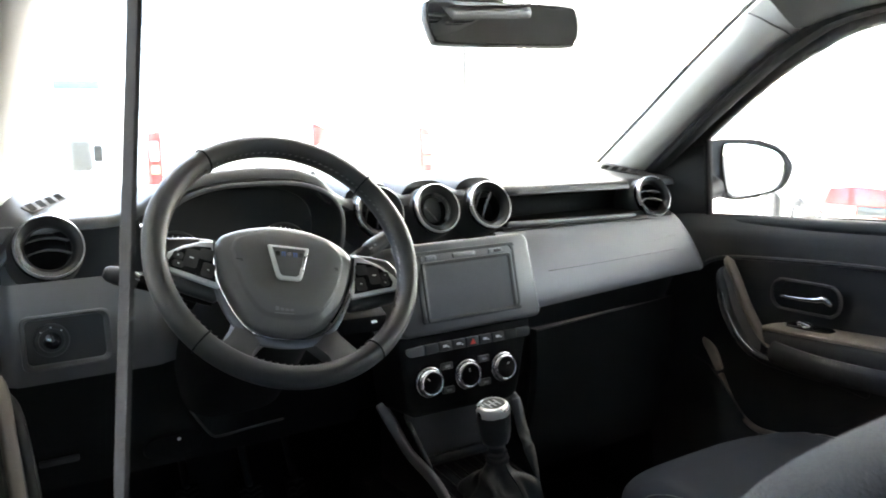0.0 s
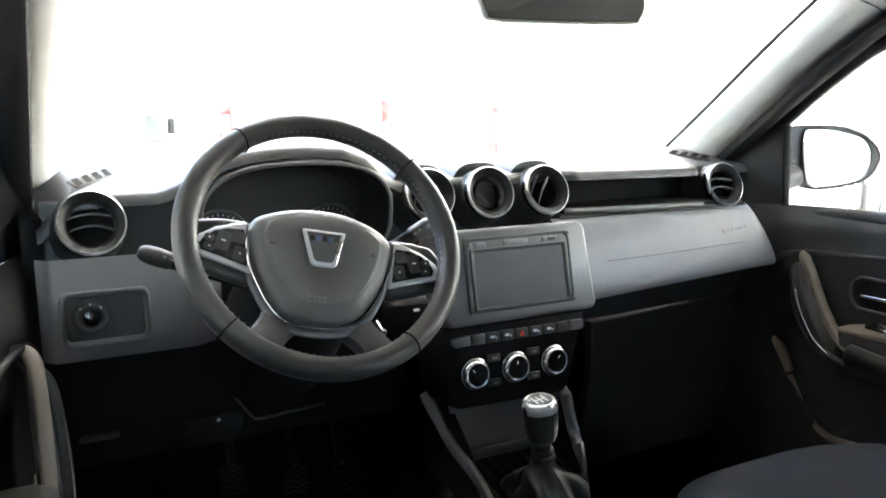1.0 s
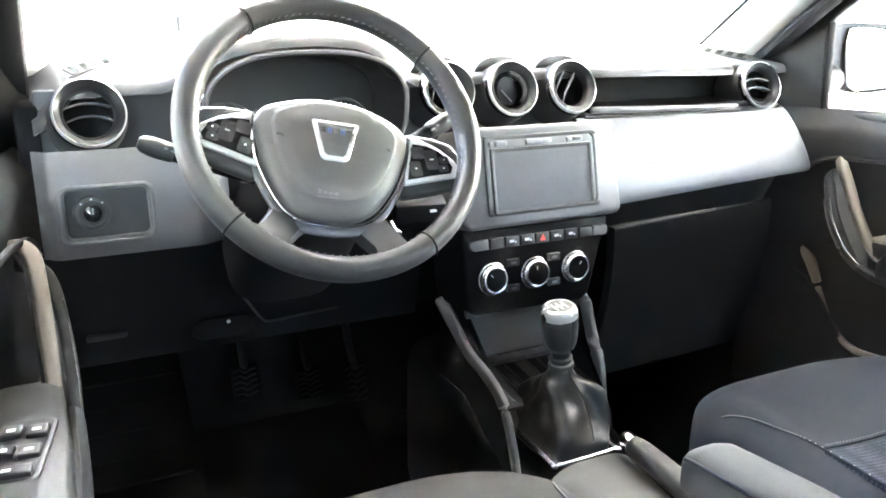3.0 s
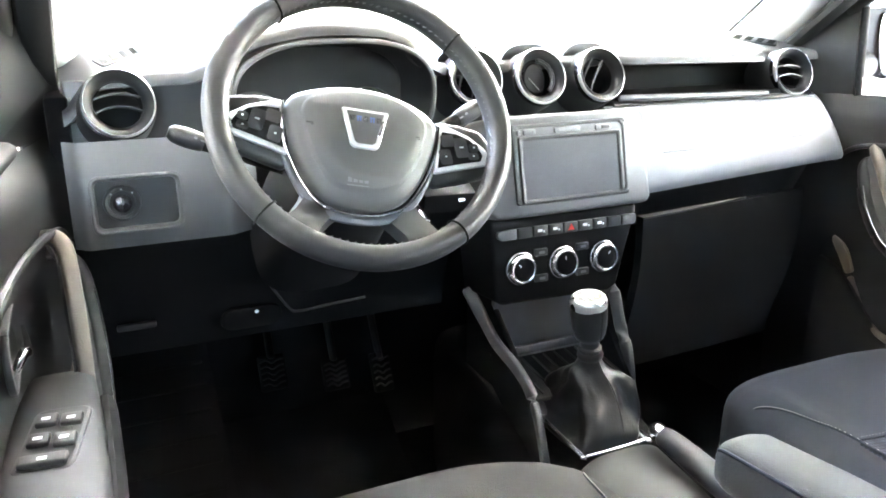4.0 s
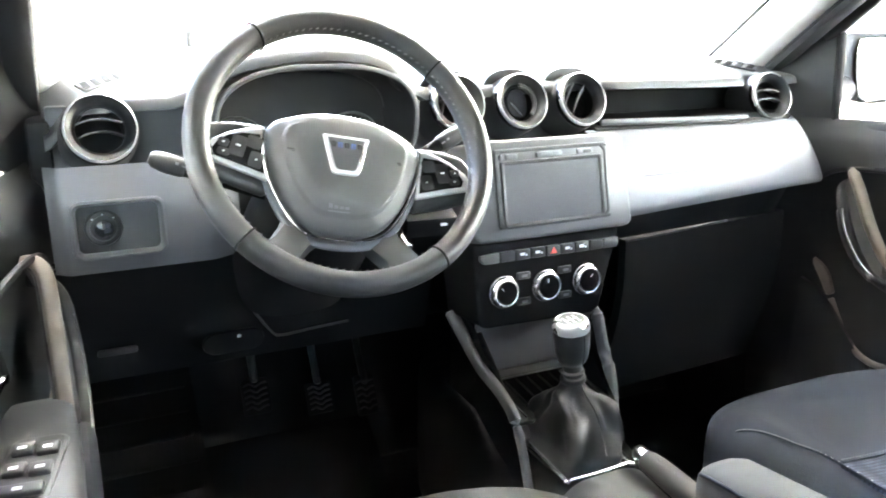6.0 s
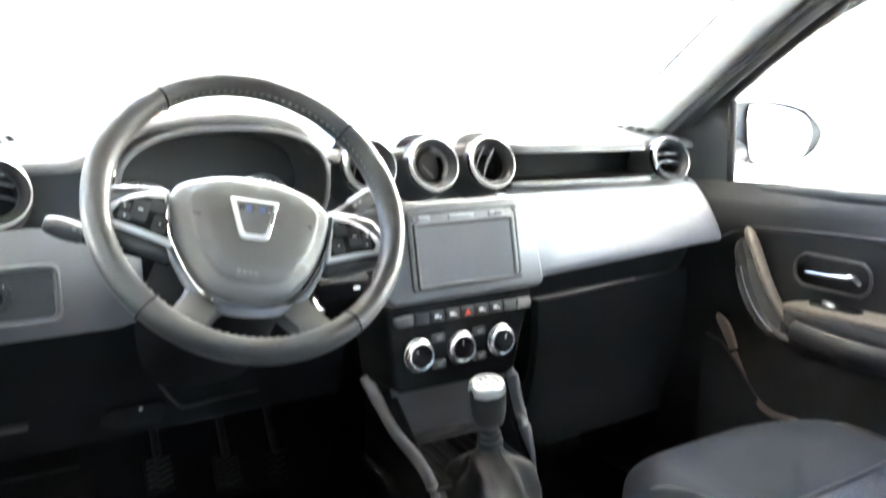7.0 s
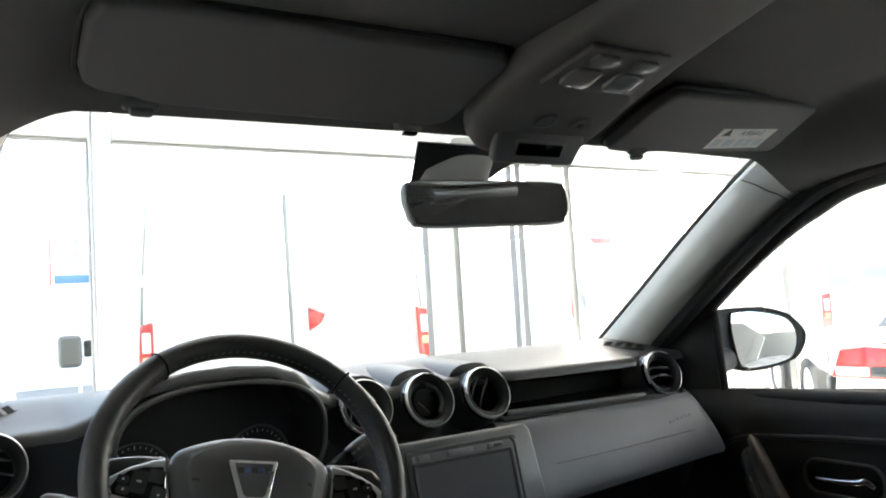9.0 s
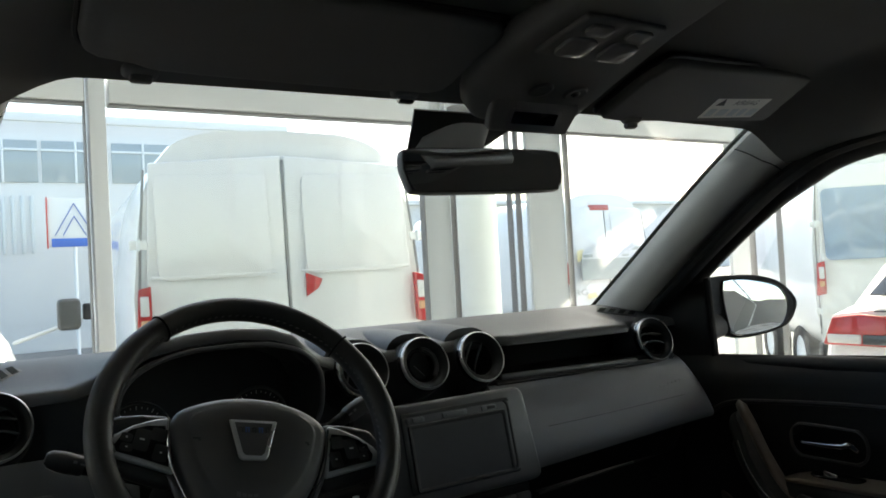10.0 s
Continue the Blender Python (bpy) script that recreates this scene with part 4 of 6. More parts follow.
for s in (-1, 1):
    part("wing", sheet(lambda u, v: (s * (0.885 - 0.05 * v ** 3), lerp(0.42, 1.66, u), lerp(0.70, 1.03, v) - 0.08 * u * v), 16, 8, 0.012 * s), WHITE, bn)
for s in (-1, 1):
    for y in (1.27, -1.42):
        rw = thing("road_wheel", (s * 0.90, y, 0.34), "black tyre on a grey rim under the car", "wheel", "road wheels of the car")
        part("tyre", rev([(0.21, -0.09), (0.31, -0.10), (0.34, -0.07), (0.34, 0.07), (0.31, 0.10), (0.21, 0.09), (0.20, 0)], at(s * 0.90, y, 0.34, 0, 90, 0), 40), TYRE, rw)
        part("rim", rev([(0, 0.05), (0.07, 0.07), (0.12, 0.05), (0.19, 0.07), (0.215, 0.085), (0.215, -0.085), (0, -0.06)], at(s * 0.90, y, 0.34, 0, 90, 0), 28), ALU, rw)

# ---- dashboard ----
CX = 0.012
LIP = [(-0.75, 1.160), (-0.60, 1.166), (-0.53, 1.168), (-0.50, 1.180), (-0.47, 1.203), (-0.43, 1.219), (-0.37, 1.229), (-0.31, 1.231), (-0.25, 1.226), (-0.21, 1.212), (-0.175, 1.180), (-0.145, 1.166), (-0.10, 1.164), (0.2, 1.173), (0.53, 1.169), (0.75, 1.164)]
LIP_Y = [(-0.75, 0.315), (-0.55, 0.305), (-0.47, 0.272), (-0.20, 0.272), (-0.12, 0.30), (0.17, 0.30), (0.21, 0.277), (0.515, 0.277), (0.555, 0.322), (0.64, 0.330), (0.75, 0.335)]
dash = thing("dashboard", (0, 0.5, 0.45), "dark grey car dashboard with round vents and a satin passenger panel", "dashboard")


def dash_top(u, v):
    x = lerp(-0.694, 0.72, u)
    zf, yf = curve_at(LIP, x) - 0.045 * smooth01((-0.630 - x) / 0.064) ** 2, curve_at(LIP_Y, x)
    crest = 1.196
    if v < 0.16:
        t = v / 0.16
        a = t * math.pi / 2
        return (x, yf + 0.014 * (1 - math.cos(a)) - 0.0, zf - 0.017 * (1 - math.sin(a)))
    t = (v - 0.16) / 0.84
    y = lerp(yf + 0.014, 0.86 - 0.10 * (x / 0.72) ** 2, t)
    z = lerp(zf, crest, smooth01((y - yf) / (0.50 - yf))) if y < 0.5 else crest - 0.10 * ((y - 0.5) / 0.36) ** 2
    return (x, y, z)


top = part("top_pad", sheet(dash_top, 150, 34, 0.02), PAD, dash, "soft grained dashboard top with an instrument hood", smooth=50)

# face behind the vents, in pieces that leave the instrument opening and the shelf free
for x0, x1, y, z0, z1 in ((-0.690, -0.487, 0.352, 0.94, 1.156), (-0.158, 0.198, 0.350, 0.92, 1.14), (0.59, 0.705, 0.352, 0.94, 1.135)):
    part("fascia", rbox((x1 - x0, 0.02, z1 - z0), at((x0 + x1) / 2, y, (z0 + z1) / 2), 0.004), PAD, dash)
# Added black block stops a light leak and stands for the dark end gap.
part("end_cover", rbox((0.03, 0.20, 0.20), at(-0.701, 0.43, 1.038), 0.006), MATT, dash)
# passenger shelf: near-black plate for the slot's shade, with a ledge
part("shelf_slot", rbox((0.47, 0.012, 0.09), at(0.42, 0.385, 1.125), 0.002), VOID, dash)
part("shelf_floor", rbox((0.44, 0.115, 0.012), at(0.405, 0.338, 1.094), 0.003), MATT, dash)
part("shelf_lip", sweep([(0.185, 0.276, 1.099), (0.34, 0.274, 1.096), (0.50, 0.276, 1.093), (0.555, 0.290, 1.092)], [0.005, 0.006, 0.005, 0.002], [0.006, 0.006, 0.005, 0.003], steps=16, n=10), GREY, dash, "satin ledge strip")


def passenger_panel(u, v):
    x = lerp(0.150, lerp(0.694, 0.724, v), u)
    zt = 1.087 - 0.003 * u
    zb = curve_at([(0.15, 0.938), (0.30, 0.946), (0.45, 0.954), (0.58, 0.961), (0.736, 0.967)], x)
    r = 0.012 * (math.sin(math.pi * v)) ** 0.5
    y = lerp(0.275, 0.212, v ** 0.9) - r + 0.040 * smooth01((u - 0.90) / 0.10) ** 2
    return (x, y, lerp(zt, zb, v))


part("passenger_panel", sheet(passenger_panel, 40, 20, -0.02), PANEL, dash, "satin anthracite panel across the passenger side")
part("panel_top_edge", sweep([(0.17, 0.290, 1.088), (0.40, 0.290, 1.086), (0.60, 0.292, 1.084), (0.69, 0.34, 1.083)], 0.020, 0.006, steps=20, n=10), PLASTIC, dash)
pts = [(0.25, 1.009), (0.35, 1.010), (0.45, 1.012), (0.63, 1.017)]
part("cover_seam", sweep([passenger_panel((x - 0.15) / 0.578, (1.087 - z) / lerp(0.146, 0.122, (x - 0.15) / 0.578)) for x, z in pts], 0.0006, 0.0006, steps=20, n=6), PLASTIC, dash, "thin airbag cover seam")
for k in range(6):
    q = Vector(passenger_panel((0.575 + 0.013 * k - 0.15) / 0.578, (1.087 - 1.030 - 0.0013 * k) / 0.15))
    part("print_mark", rbox((0.008, 0.0012, 0.008), at(q.x, q.y + 0.0003, q.z, -20, 0, 3), 0), PANEL, dash)
part("knee_panel", sheet(lambda u, v: (lerp(0.155, 0.70, u), lerp(0.232, 0.235, u) + 0.03 * v + 0.07 * smooth01((u - 0.8) / 0.2) ** 2, lerp(0.950 + 0.012 * u, 0.888 + 0.012 * u, v)), 14, 4, -0.02), MATT, dash)
gb = part("glovebox_lid", sheet(lambda u, v: (lerp(0.235, 0.655, u), 0.250 + 0.05 * v - 0.018 * math.sin(math.pi * min(1, v * 1.2)) + 0.02 * u * u, lerp(0.885 + 0.012 * u, 0.56, v)), 16, 10, -0.02), MATT, dash, "black glovebox lid")
part("lid_edge", sweep([(0.230, 0.243, 0.886), (0.35, 0.243, 0.892), (0.475, 0.247, 0.899)], 0.002, 0.0022, steps=16, n=8), PLASTIC, gb)
part("side_cheek", slab([(0, 0), (0.16, 0), (0.13, 0.26), (0.03, 0.285)], 0.05, frame3((0.165, 0.38, 0.63), (0, -1, 0), (0, 0, 1)), 0.012), MATT, dash)
part("lower_trunk", rbox((1.42, 0.34, 0.30), at(0, 0.62, 0.86), 0.03), MATT, dash)

# driver's side lower panels
left = part("switch_fascia", sheet(lambda u, v: (lerp(-0.700, -0.455, u), lerp(0.258, 0.238, v) - 0.012 * math.sin(math.pi * v) + 0.02 * smooth01((u - 0.8) / 0.2) + 0.015 * smooth01((0.08 - u) / 0.08), lerp(1.086, 0.946, v)), 60, 42, -0.02, skip=lambda p: abs(p.x + 0.617) < 0.0535 and abs(p.z - 1.005) < 0.0335), GREY, dash, "charcoal panel with the mirror switch")
Mr = frame3((-0.617, 0.2350, 1.005), (1, 0, 0), (0, 0.14, 1))
rq = lambda w, h, z, r: [Mr @ Vector((x, y, z)) for x, y in roundrect(w, h, r)]
part("switch_recess", loft([rq(0.118, 0.078, -0.006, 0.012), rq(0.117, 0.077, 0.0008, 0.012), rq(0.114, 0.074, 0.0022, 0.011), rq(0.110, 0.070, 0.0022, 0.010), rq(0.106, 0.066, 0.0, 0.009), rq(0.102, 0.062, -0.016, 0.008)], cap=False), GREY, left, "raised rim of the switch pocket")
# Floor colour is darkened to hold the pocket's shade.
part("pocket_floor", slab(roundrect(0.104, 0.064, 0.008), 0.002, Mr @ at(0, 0, -0.0175), 0), PLASTIC, left)
Mr = Mr @ at(0, 0, -0.0155)
kn = part("mirror_switch", rev([(0, 0.021), (0.008, 0.021), (0.0105, 0.0195), (0.0118, 0.014), (0.0118, 0.004)], Mr @ at(-0.019, 0.001, 0.001), 32), GLOSS, left)
part("knob_rim", rev([(0.0115, 0.002), (0.0150, 0.003), (0.0160, 0.0030), (0.0172, 0.0068), (0.0215, 0.0068), (0.0235, 0.004), (0.0240, -0.001)], Mr @ at(-0.019, 0.001, 0.001), 32), PLASTIC, kn)
part("knob_index", rbox((0.0022, 0.008, 0.0006), Mr @ at(-0.019, 0.0045, 0.0222), 0), DIM, kn)
for a in (45, 90, 135):
    part("switch_mark", bars(Mr @ at(-0.019, 0.001, 0.0078, 0, 0, a), [(0.0185, 0, 0.002, 0.0022)]), ICON, kn)
part("column_surround", sheet(lambda u, v: (lerp(-0.50, -0.115, u), 0.30 + 0.03 * math.sin(math.pi * u), lerp(1.06, 0.93, v)), 10, 6, -0.02), MATT, dash)
part("lower_panel", sheet(lambda u, v: (lerp(-0.71, -0.125, u), lerp(0.262, 0.345, v) + 0.012 * math.sin(math.pi * v), lerp(0.944, 0.745, v)), 20, 12, -0.02), MATT, dash, "black knee panel under the steering column")
part("panel_notch", sweep([(-0.436, 0.316, 0.838), (-0.405, 0.322, 0.790), (-0.388, 0.324, 0.781), (-0.34, 0.324, 0.784), (-0.277, 0.322, 0.788)], 0.0022, steps=20, n=6), PLASTIC, dash)
hl = part("bonnet_release", slab(roundrect(0.095, 0.042, 0.02), 0.008, frame3((-0.468, 0.312, 0.792), (1, 0, 0), (0, -0.35, 1)), 0.004), MATT, dash)
part("release_dot", rev([(0, 0.004), (0.003, 0.003), (0.003, 0)], frame3((-0.461, 0.302, 0.802), (1, 0, 0), (0, -0.35, 1)), 12), ICON, hl)
part("panel_clip", rbox((0.055, 0.006, 0.012), at(-0.635, 0.305, 0.805, 20, 0, 0), 0.004), BLACK, dash)

# instrument cluster
ICX, ICZ = -0.322, 1.118


def open_ring(y, sx=1.0, sz=1.0, n=48):
    out = []
    for k in range(n):
        a = 2 * math.pi * k / n
        ca, sa = math.cos(a), math.sin(a)
        x = ICX + sx * 0.154 * math.copysign(abs(ca) ** 0.62, ca)
        z = ICZ + sz * (0.088 if sa > 0 else 0.09) * math.copysign(abs(sa) ** 0.72, sa) * (1 - 0.10 * ((x - ICX) / 0.154) ** 2)
        out.append((x, y - 0.012 * (z - ICZ) / 0.09, z))
    return out


cl = part("binnacle", loft([open_ring(0.283), open_ring(0.31, 0.965, 0.95), open_ring(0.38, 0.90, 0.86)], cap=False), PLASTIC, dash, "black instrument binnacle, unlit")
part("hood_trim", sweep([(x, y - 0.003, z) for x, y, z in open_ring(0.283, n=64)], 0.004, 0.004, up=(0, 1, 0), steps=96, n=8, closed=True), GREY, cl)
part("dial_face", slab([(p[0] - ICX, p[2] - ICZ) for p in open_ring(0, 0.90, 0.86)], 0.004, frame3((ICX, 0.385, ICZ), (1, 0, 0), (0, 0, 1)), 0), BLACK, cl)
for cx_, r in ((ICX - 0.108, 0.048), (ICX + 0.080, 0.048)):
    dm = part("dial_ring", rev([(r, 0), (r + 0.003, 0.004), (r + 0.005, 0)], frame3((cx_, 0.380, ICZ - 0.043), (1, 0, 0), (0, 0, 1)), 48), GREY, cl)
    bm_ = None
    for k in range(25):
        a = radians(225 - 270 * k / 24)
        bm_ = rbox((0.006 if k % 3 == 0 else 0.003, 0.0012, 0.0006), frame3((cx_, 0.3795, ICZ - 0.043), (1, 0, 0), (0, 0, 1)) @ at(0, 0, 0, 0, 0, math.degrees(a)) @ at(r - 0.005, 0, 0), 0, bm=bm_)
    part("dial_marks", bm_, ICON, dm)
    part("needle", slab([(-0.004, -0.0015), (0.038, -0.0004), (0.038, 0.0004), (-0.004, 0.0015)], 0.001, frame3((cx_, 0.377, ICZ - 0.043), (1, 0, 0), (0, 0, 1)) @ at(0, 0, 0, 0, 0, 222), 0), RED, dm)
part("trip_display", slab(roundrect(0.06, 0.055, 0.006), 0.003, frame3((ICX, 0.382, ICZ - 0.058), (1, 0, 0), (0, 0, 1)), 0.001), SCREEN, cl)


# round air vents
def air_vent(c, r, style, tilt=20, turn=0):
    """A round vent: barrel, satin cone ring with a bright lip, blades. It faces rearwards."""
    M = Matrix.Translation(c) @ Euler((radians(90 - tilt), 0, radians(turn))).to_matrix().to_4x4()
    q = r * 0.655
    v = part("air_vent", rev([(r * 0.97, -0.004), (r * 1.01, -0.008), (r * 1.06, -0.026), (r * 1.08, -0.045), (r * 1.06, -0.075), (0, -0.077)], M, 56), PLASTIC, dash, "round air vent")
    part("bezel", rev([(q, -0.014), (q * 1.01, -0.006), (r * 0.72, 0.000), (r * 0.80, 0.0035), (r * 0.924, 0.0067)], M, 64), RINGCHROME, v, "satin ring")
    part("lip", rev([(r * 0.920, 0.0066), (r * 0.935, 0.0078), (r * 0.962, 0.0066), (r * 0.978, 0.0040), (r * 0.98, 0.0)], M, 64), SILVER, v, "chrome lip")
    part("collar", rev([(r * 0.975, 0.0015), (r * 1.0, -0.002), (r * 1.005, -0.008)], M, 64), GLOSS, v)
    # Throat colour carries the shade that fills the vent.
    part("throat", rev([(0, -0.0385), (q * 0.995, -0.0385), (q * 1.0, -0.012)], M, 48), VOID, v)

    def blade(a, h, bow, depth, rise, name="slat", material=PLASTIC, t0=-0.024):
        w = q * math.sqrt(1 - h * h) * 0.98
        R = M @ at(0, 0, 0, 0, 0, a)
        part(name, sheet(lambda u, t: R @ Vector((lerp(-w, w, u), q * h + bow * (1 - (2 * u - 1) ** 2) + rise * t, lerp(t0, t0 + depth, t))), 16, 4, 0.0022), material, v)

    if style == "side":
        blade(0, 0.36, 0.006, 0.018, -0.003, material=PAD)
        blade(0, -0.26, 0.008, 0.018, -0.003, material=PAD)
    elif style == "flap":
        D = M @ at(-q * 0.14, 0, -0.012) @ at(0, 0, 0, 6, 14, 0)
        f = part("flap", rev([(0, 0.0020), (q * 0.74, 0.0018), (q * 0.80, 0.0), (q * 0.74, -0.002), (0, -0.002)], D, 40), MATT, v)
        part("flap_slit", rbox((q * 0.95, 0.0012, 0.0012), D @ at(-q * 0.1, -q * 0.30, 0.0021, 0, 0, -40), 0), GREY, f)
        for k in (0.86, 0.97):
            part("rim_blade", sweep([M @ Vector((q * k * math.cos(a), q * k * math.sin(a), -0.008)) for a in [radians(x) for x in range(-48, 85, 12)]], 0.0016, 0.004, up=M.col[2][:3], steps=16, n=8), GREY, v)
    elif style == "half":
        blade(66, 0.30, 0.003, 0.020, 0.010)
        blade(66, -0.45, 0.003, 0.020, 0.010)
    else:
        blade(58, 0.34, 0.003, 0.020, 0.012, material=PAD)
        blade(58, -0.30, 0.003, 0.020, 0.012, material=PAD)
    return v


R_V = 0.0475
air_vent((CX - 0.107, 0.282, 1.143), R_V, "half")
air_vent((CX + 0.010, 0.278, 1.142), R_V, "flap")
air_vent((CX + 0.128, 0.276, 1.141), R_V, "open")
air_vent((-0.624, 0.288, 1.130), 0.048, "side", 20, 4)
air_vent((0.600, 0.288, 1.129), 0.048, "side", 20, -4)
for x in (CX - 0.107, CX + 0.010, CX + 0.128):
    part("vent_cowl", loft([oval((x, y, z), (1, 0, 0), (0, 0, 1), hw, hh, 2.6, 28) for y, z, hw, hh in ((0.322, 1.143, 0.053, 0.049), (0.335, 1.143, 0.053, 0.049), (0.40, 1.15, 0.052, 0.046), (0.47, 1.155, 0.05, 0.040))]), PAD, dash)
# demister grilles: small tilted plates with four slots, let into the top ends
for s in (-1, 1):
    gx, gy = s * 0.612, 0.404
    D = frame3((gx, gy, 1.1845), (0.059, -s * 0.063, 0.012 * -s), (s * 0.063 * 0.8, 0.059 * 0.8, 0.034))
    gr = part("demister_grille", slab(roundrect(0.090, 0.022, 0.005), 0.004, D @ at(0, 0, -0.003), 0.0015), PAD, dash)
    for k in range(4):
        part("demister_slot", slab([(-0.0095, -0.0085), (0.0035, -0.0085), (0.0095, 0.0085), (-0.0035, 0.0085)], 0.0008, D @ at(-0.033 + 0.022 * k, 0, 0.0008), 0), VOID, gr)

# centre panel, radio, climate block
CPM = frame3((CX + 0.013, 0.1735, 1.019), (1, 0.012, 0), (0, 0.222, 1))
part("centre_panel", slab([(-0.155, -0.066), (-0.142, -0.078), (0.138, -0.078), (0.149, -0.070), (0.139, 0.068), (0.128, 0.078), (-0.13, 0.078), (-0.141, 0.070)], -0.10, CPM, 0.007, 3), GREY, dash, "charcoal centre panel round the radio")
radio = thing("radio", CPM.translation, "touch-screen radio with a dark film-covered display", "radio")
Mz = CPM @ at(-0.004, 0.002, 0)
part("bezel", sweep([Mz @ Vector((x, y, 0.001)) for x, y in roundrect(0.204, 0.116, 0.012)], 0.0035, 0.003, up=(0, -1, 0.2), steps=96, n=8, closed=True), PLASTIC, radio)
part("face", slab(roundrect(0.200, 0.112, 0.012), 0.003, Mz, 0.001), GREY, radio, smooth=0)
part("screen", slab(roundrect(0.178, 0.092, 0.003), 0.0012, Mz @ at(-0.001, -0.0085, 0.003), 0.0003), SCREEN, radio, "matt grey film over the switched-off screen", smooth=0)
rs = lambda w, h, z: [Mz @ Vector((x - 0.001, y - 0.0085, z)) for x, y in roundrect(w, h, 0.004)]
part("screen_frame", loft([rs(0.190, 0.103, 0.003), rs(0.188, 0.101, 0.0060), rs(0.184, 0.097, 0.0064), rs(0.176, 0.090, 0.0040)], cap=False), PLASTIC, radio)
for x, w in ((-0.075, 0.022), (-0.006, 0.048), (0.062, 0.030), (-0.094, 0.006)):
    bt = part("button", slab(roundrect(w, 0.009, 0.003), 0.003, Mz @ at(x, 0.0490, 0.0025), 0.001), PANEL, radio)
    part("print", bars(Mz @ at(x, 0.0490, 0.0058), [(-w * 0.25, 0, w * 0.22, 0.003), (w * 0.25, 0, w * 0.18, 0.003)]), DIM, bt)
part("usb_slot", rbox((0.016, 0.005, 0.002), Mz @ at(0.066, 0.0490, 0.006), 0.0005), BLACK, radio)

CLM = frame3((CX, 0.163, 0.872), (1, 0, 0), (0, 0.10, 1))
cb = thing("climate_panel", CLM.translation, "black heater panel with a row of keys and three chrome-ringed knobs", "control panel")
part("body", slab([(-0.128, -0.062), (-0.118, -0.070), (0.085, -0.074), (0.100, -0.066), (0.140, 0.055), (0.140, 0.068), (-0.136, 0.068), (-0.136, 0.055)], -0.12, CLM, 0.006, 3), MATT, cb)
for k in range(9):
    w = 0.0262
    x = -0.106 + 0.0281 * k
    Mk = CLM @ at(x, 0.044, 0.0)
    key = part("key", slab([(-w / 2, -0.0085), (w / 2, -0.0085), (w / 2, 0.0085), (-w / 2, 0.0085)] if 0 < k < 8 else ([(-w * 0.8, -0.003), (-w * 0.5, -0.0085), (w / 2, -0.0085), (w / 2, 0.0085), (-w * 0.8, 0.006)] if k == 0 else [(-w / 2, -0.0085), (w * 0.5, -0.0085), (w * 0.62, 0.0), (w * 0.55, 0.0085), (-w / 2, 0.0085)]), 0.007, Mk, 0.002), GREY if k in (0, 8) else PLASTIC, cb)
    if k == 4:
        part("hazard_mark", slab([(-0.006, -0.0045), (0.006, -0.0045), (0, 0.0055)], 0.0006, Mk @ at(0, 0, 0.0072), 0), RED, key, "red hazard triangle")
    elif k in (2, 3, 5, 6):
        part("print", bars(Mk @ at(0, 0, 0.0072), [(-0.002, 0.001, 0.008, 0.004), (0.005, -0.001, 0.002, 0.003)]), ICON, key)
for x in (-0.087, -0.009, 0.069):
    Mk = CLM @ at(x, -0.012, 0.0) @ Matrix.Scale(0.82, 4)
    k = part("knob", rev([(0, 0.018), (0.016, 0.018), (0.0205, 0.0165), (0.0225, 0.015)], Mk, 40), MATT, cb)
    part("ring", rev([(0.0215, 0.0155), (0.0225, 0.0205), (0.0255, 0.0212), (0.0285, 0.0185), (0.0300, 0.0150), (0.0302, 0.0090), (0.0322, 0.0080), (0.0326, 0.0), (0.025, 0.0)], Mk, 56), CHROME, k, "polished chrome ring")
    part("pointer", rbox((0.0014, 0.007, 0.0006), Mk @ at(0, 0, 0, 0, 0, -40 * (x + 0.005) / 0.078) @ at(0, 0.011, 0.0182), 0), ICON, k)
for x in (-0.048, 0.030):
    for y in (0.011, -0.031):
        b2 = part("key", rbox((0.024, 0.012, 0.006), CLM @ at(x, y - 0.002, 0.002), 0.002), PLASTIC, cb)
        part("print", bars(CLM @ at(x, y - 0.002, 0.0055), [(0, 0, 0.010, 0.004)]), DIM, b2)

# ---- steering wheel ----
HUB, TILT, TURN = Vector((-0.387, -0.011, 1.126)), 34.6, -13.0
WM = frame3(HUB, (1, 0, 0), (0, math.sin(radians(TILT)), math.cos(radians(TILT)))) @ at(0, 0, 0, 0, 0, TURN)
sw = thing("steering_wheel", HUB, "black leather steering wheel with chrome trim, turned slightly", "steering wheel")
RR, RT, RZ = 0.1612, 0.0145, 0.0165
rim = bmesh.new()
ringv = []
for i in range(120):
    a = 2 * math.pi * i / 120
    fat = 1.0 + 0.10 * sum(math.exp(-((a - b) / 0.35) ** 2) for b in (radians(20), radians(160)))
    ringv.append([WM @ Vector(((RR + RT * 0.95 * fat * math.cos(2 * math.pi * j / 18)) * math.cos(a), (RR + RT * 0.95 * fat * math.cos(2 * math.pi * j / 18)) * math.sin(a), RZ + RT * 1.12 * math.sin(2 * math.pi * j / 18))) for j in range(18)])
rim = loft(ringv + [ringv[0]], cap=False, bm=rim)
bmesh.ops.remove_doubles(rim, verts=rim.verts[:], dist=1e-6)
rm = part("rim", rim, LEATHER, sw, "black leather rim")
for a in (48.5, 131.5, 229.5, 310.5):
    Ma = WM @ at(0, 0, 0, 0, 0, a)
    part("seam", sweep([Ma @ Vector((RR + (RT + 0.0006) * math.cos(q), 0, RZ + (RT * 1.13 + 0.0006) * math.sin(q))) for q in [2 * math.pi * k / 20 for k in range(20)]], 0.0011, steps=40, n=6, closed=True), MATT, rm, "stitched seam")
bm_ = None
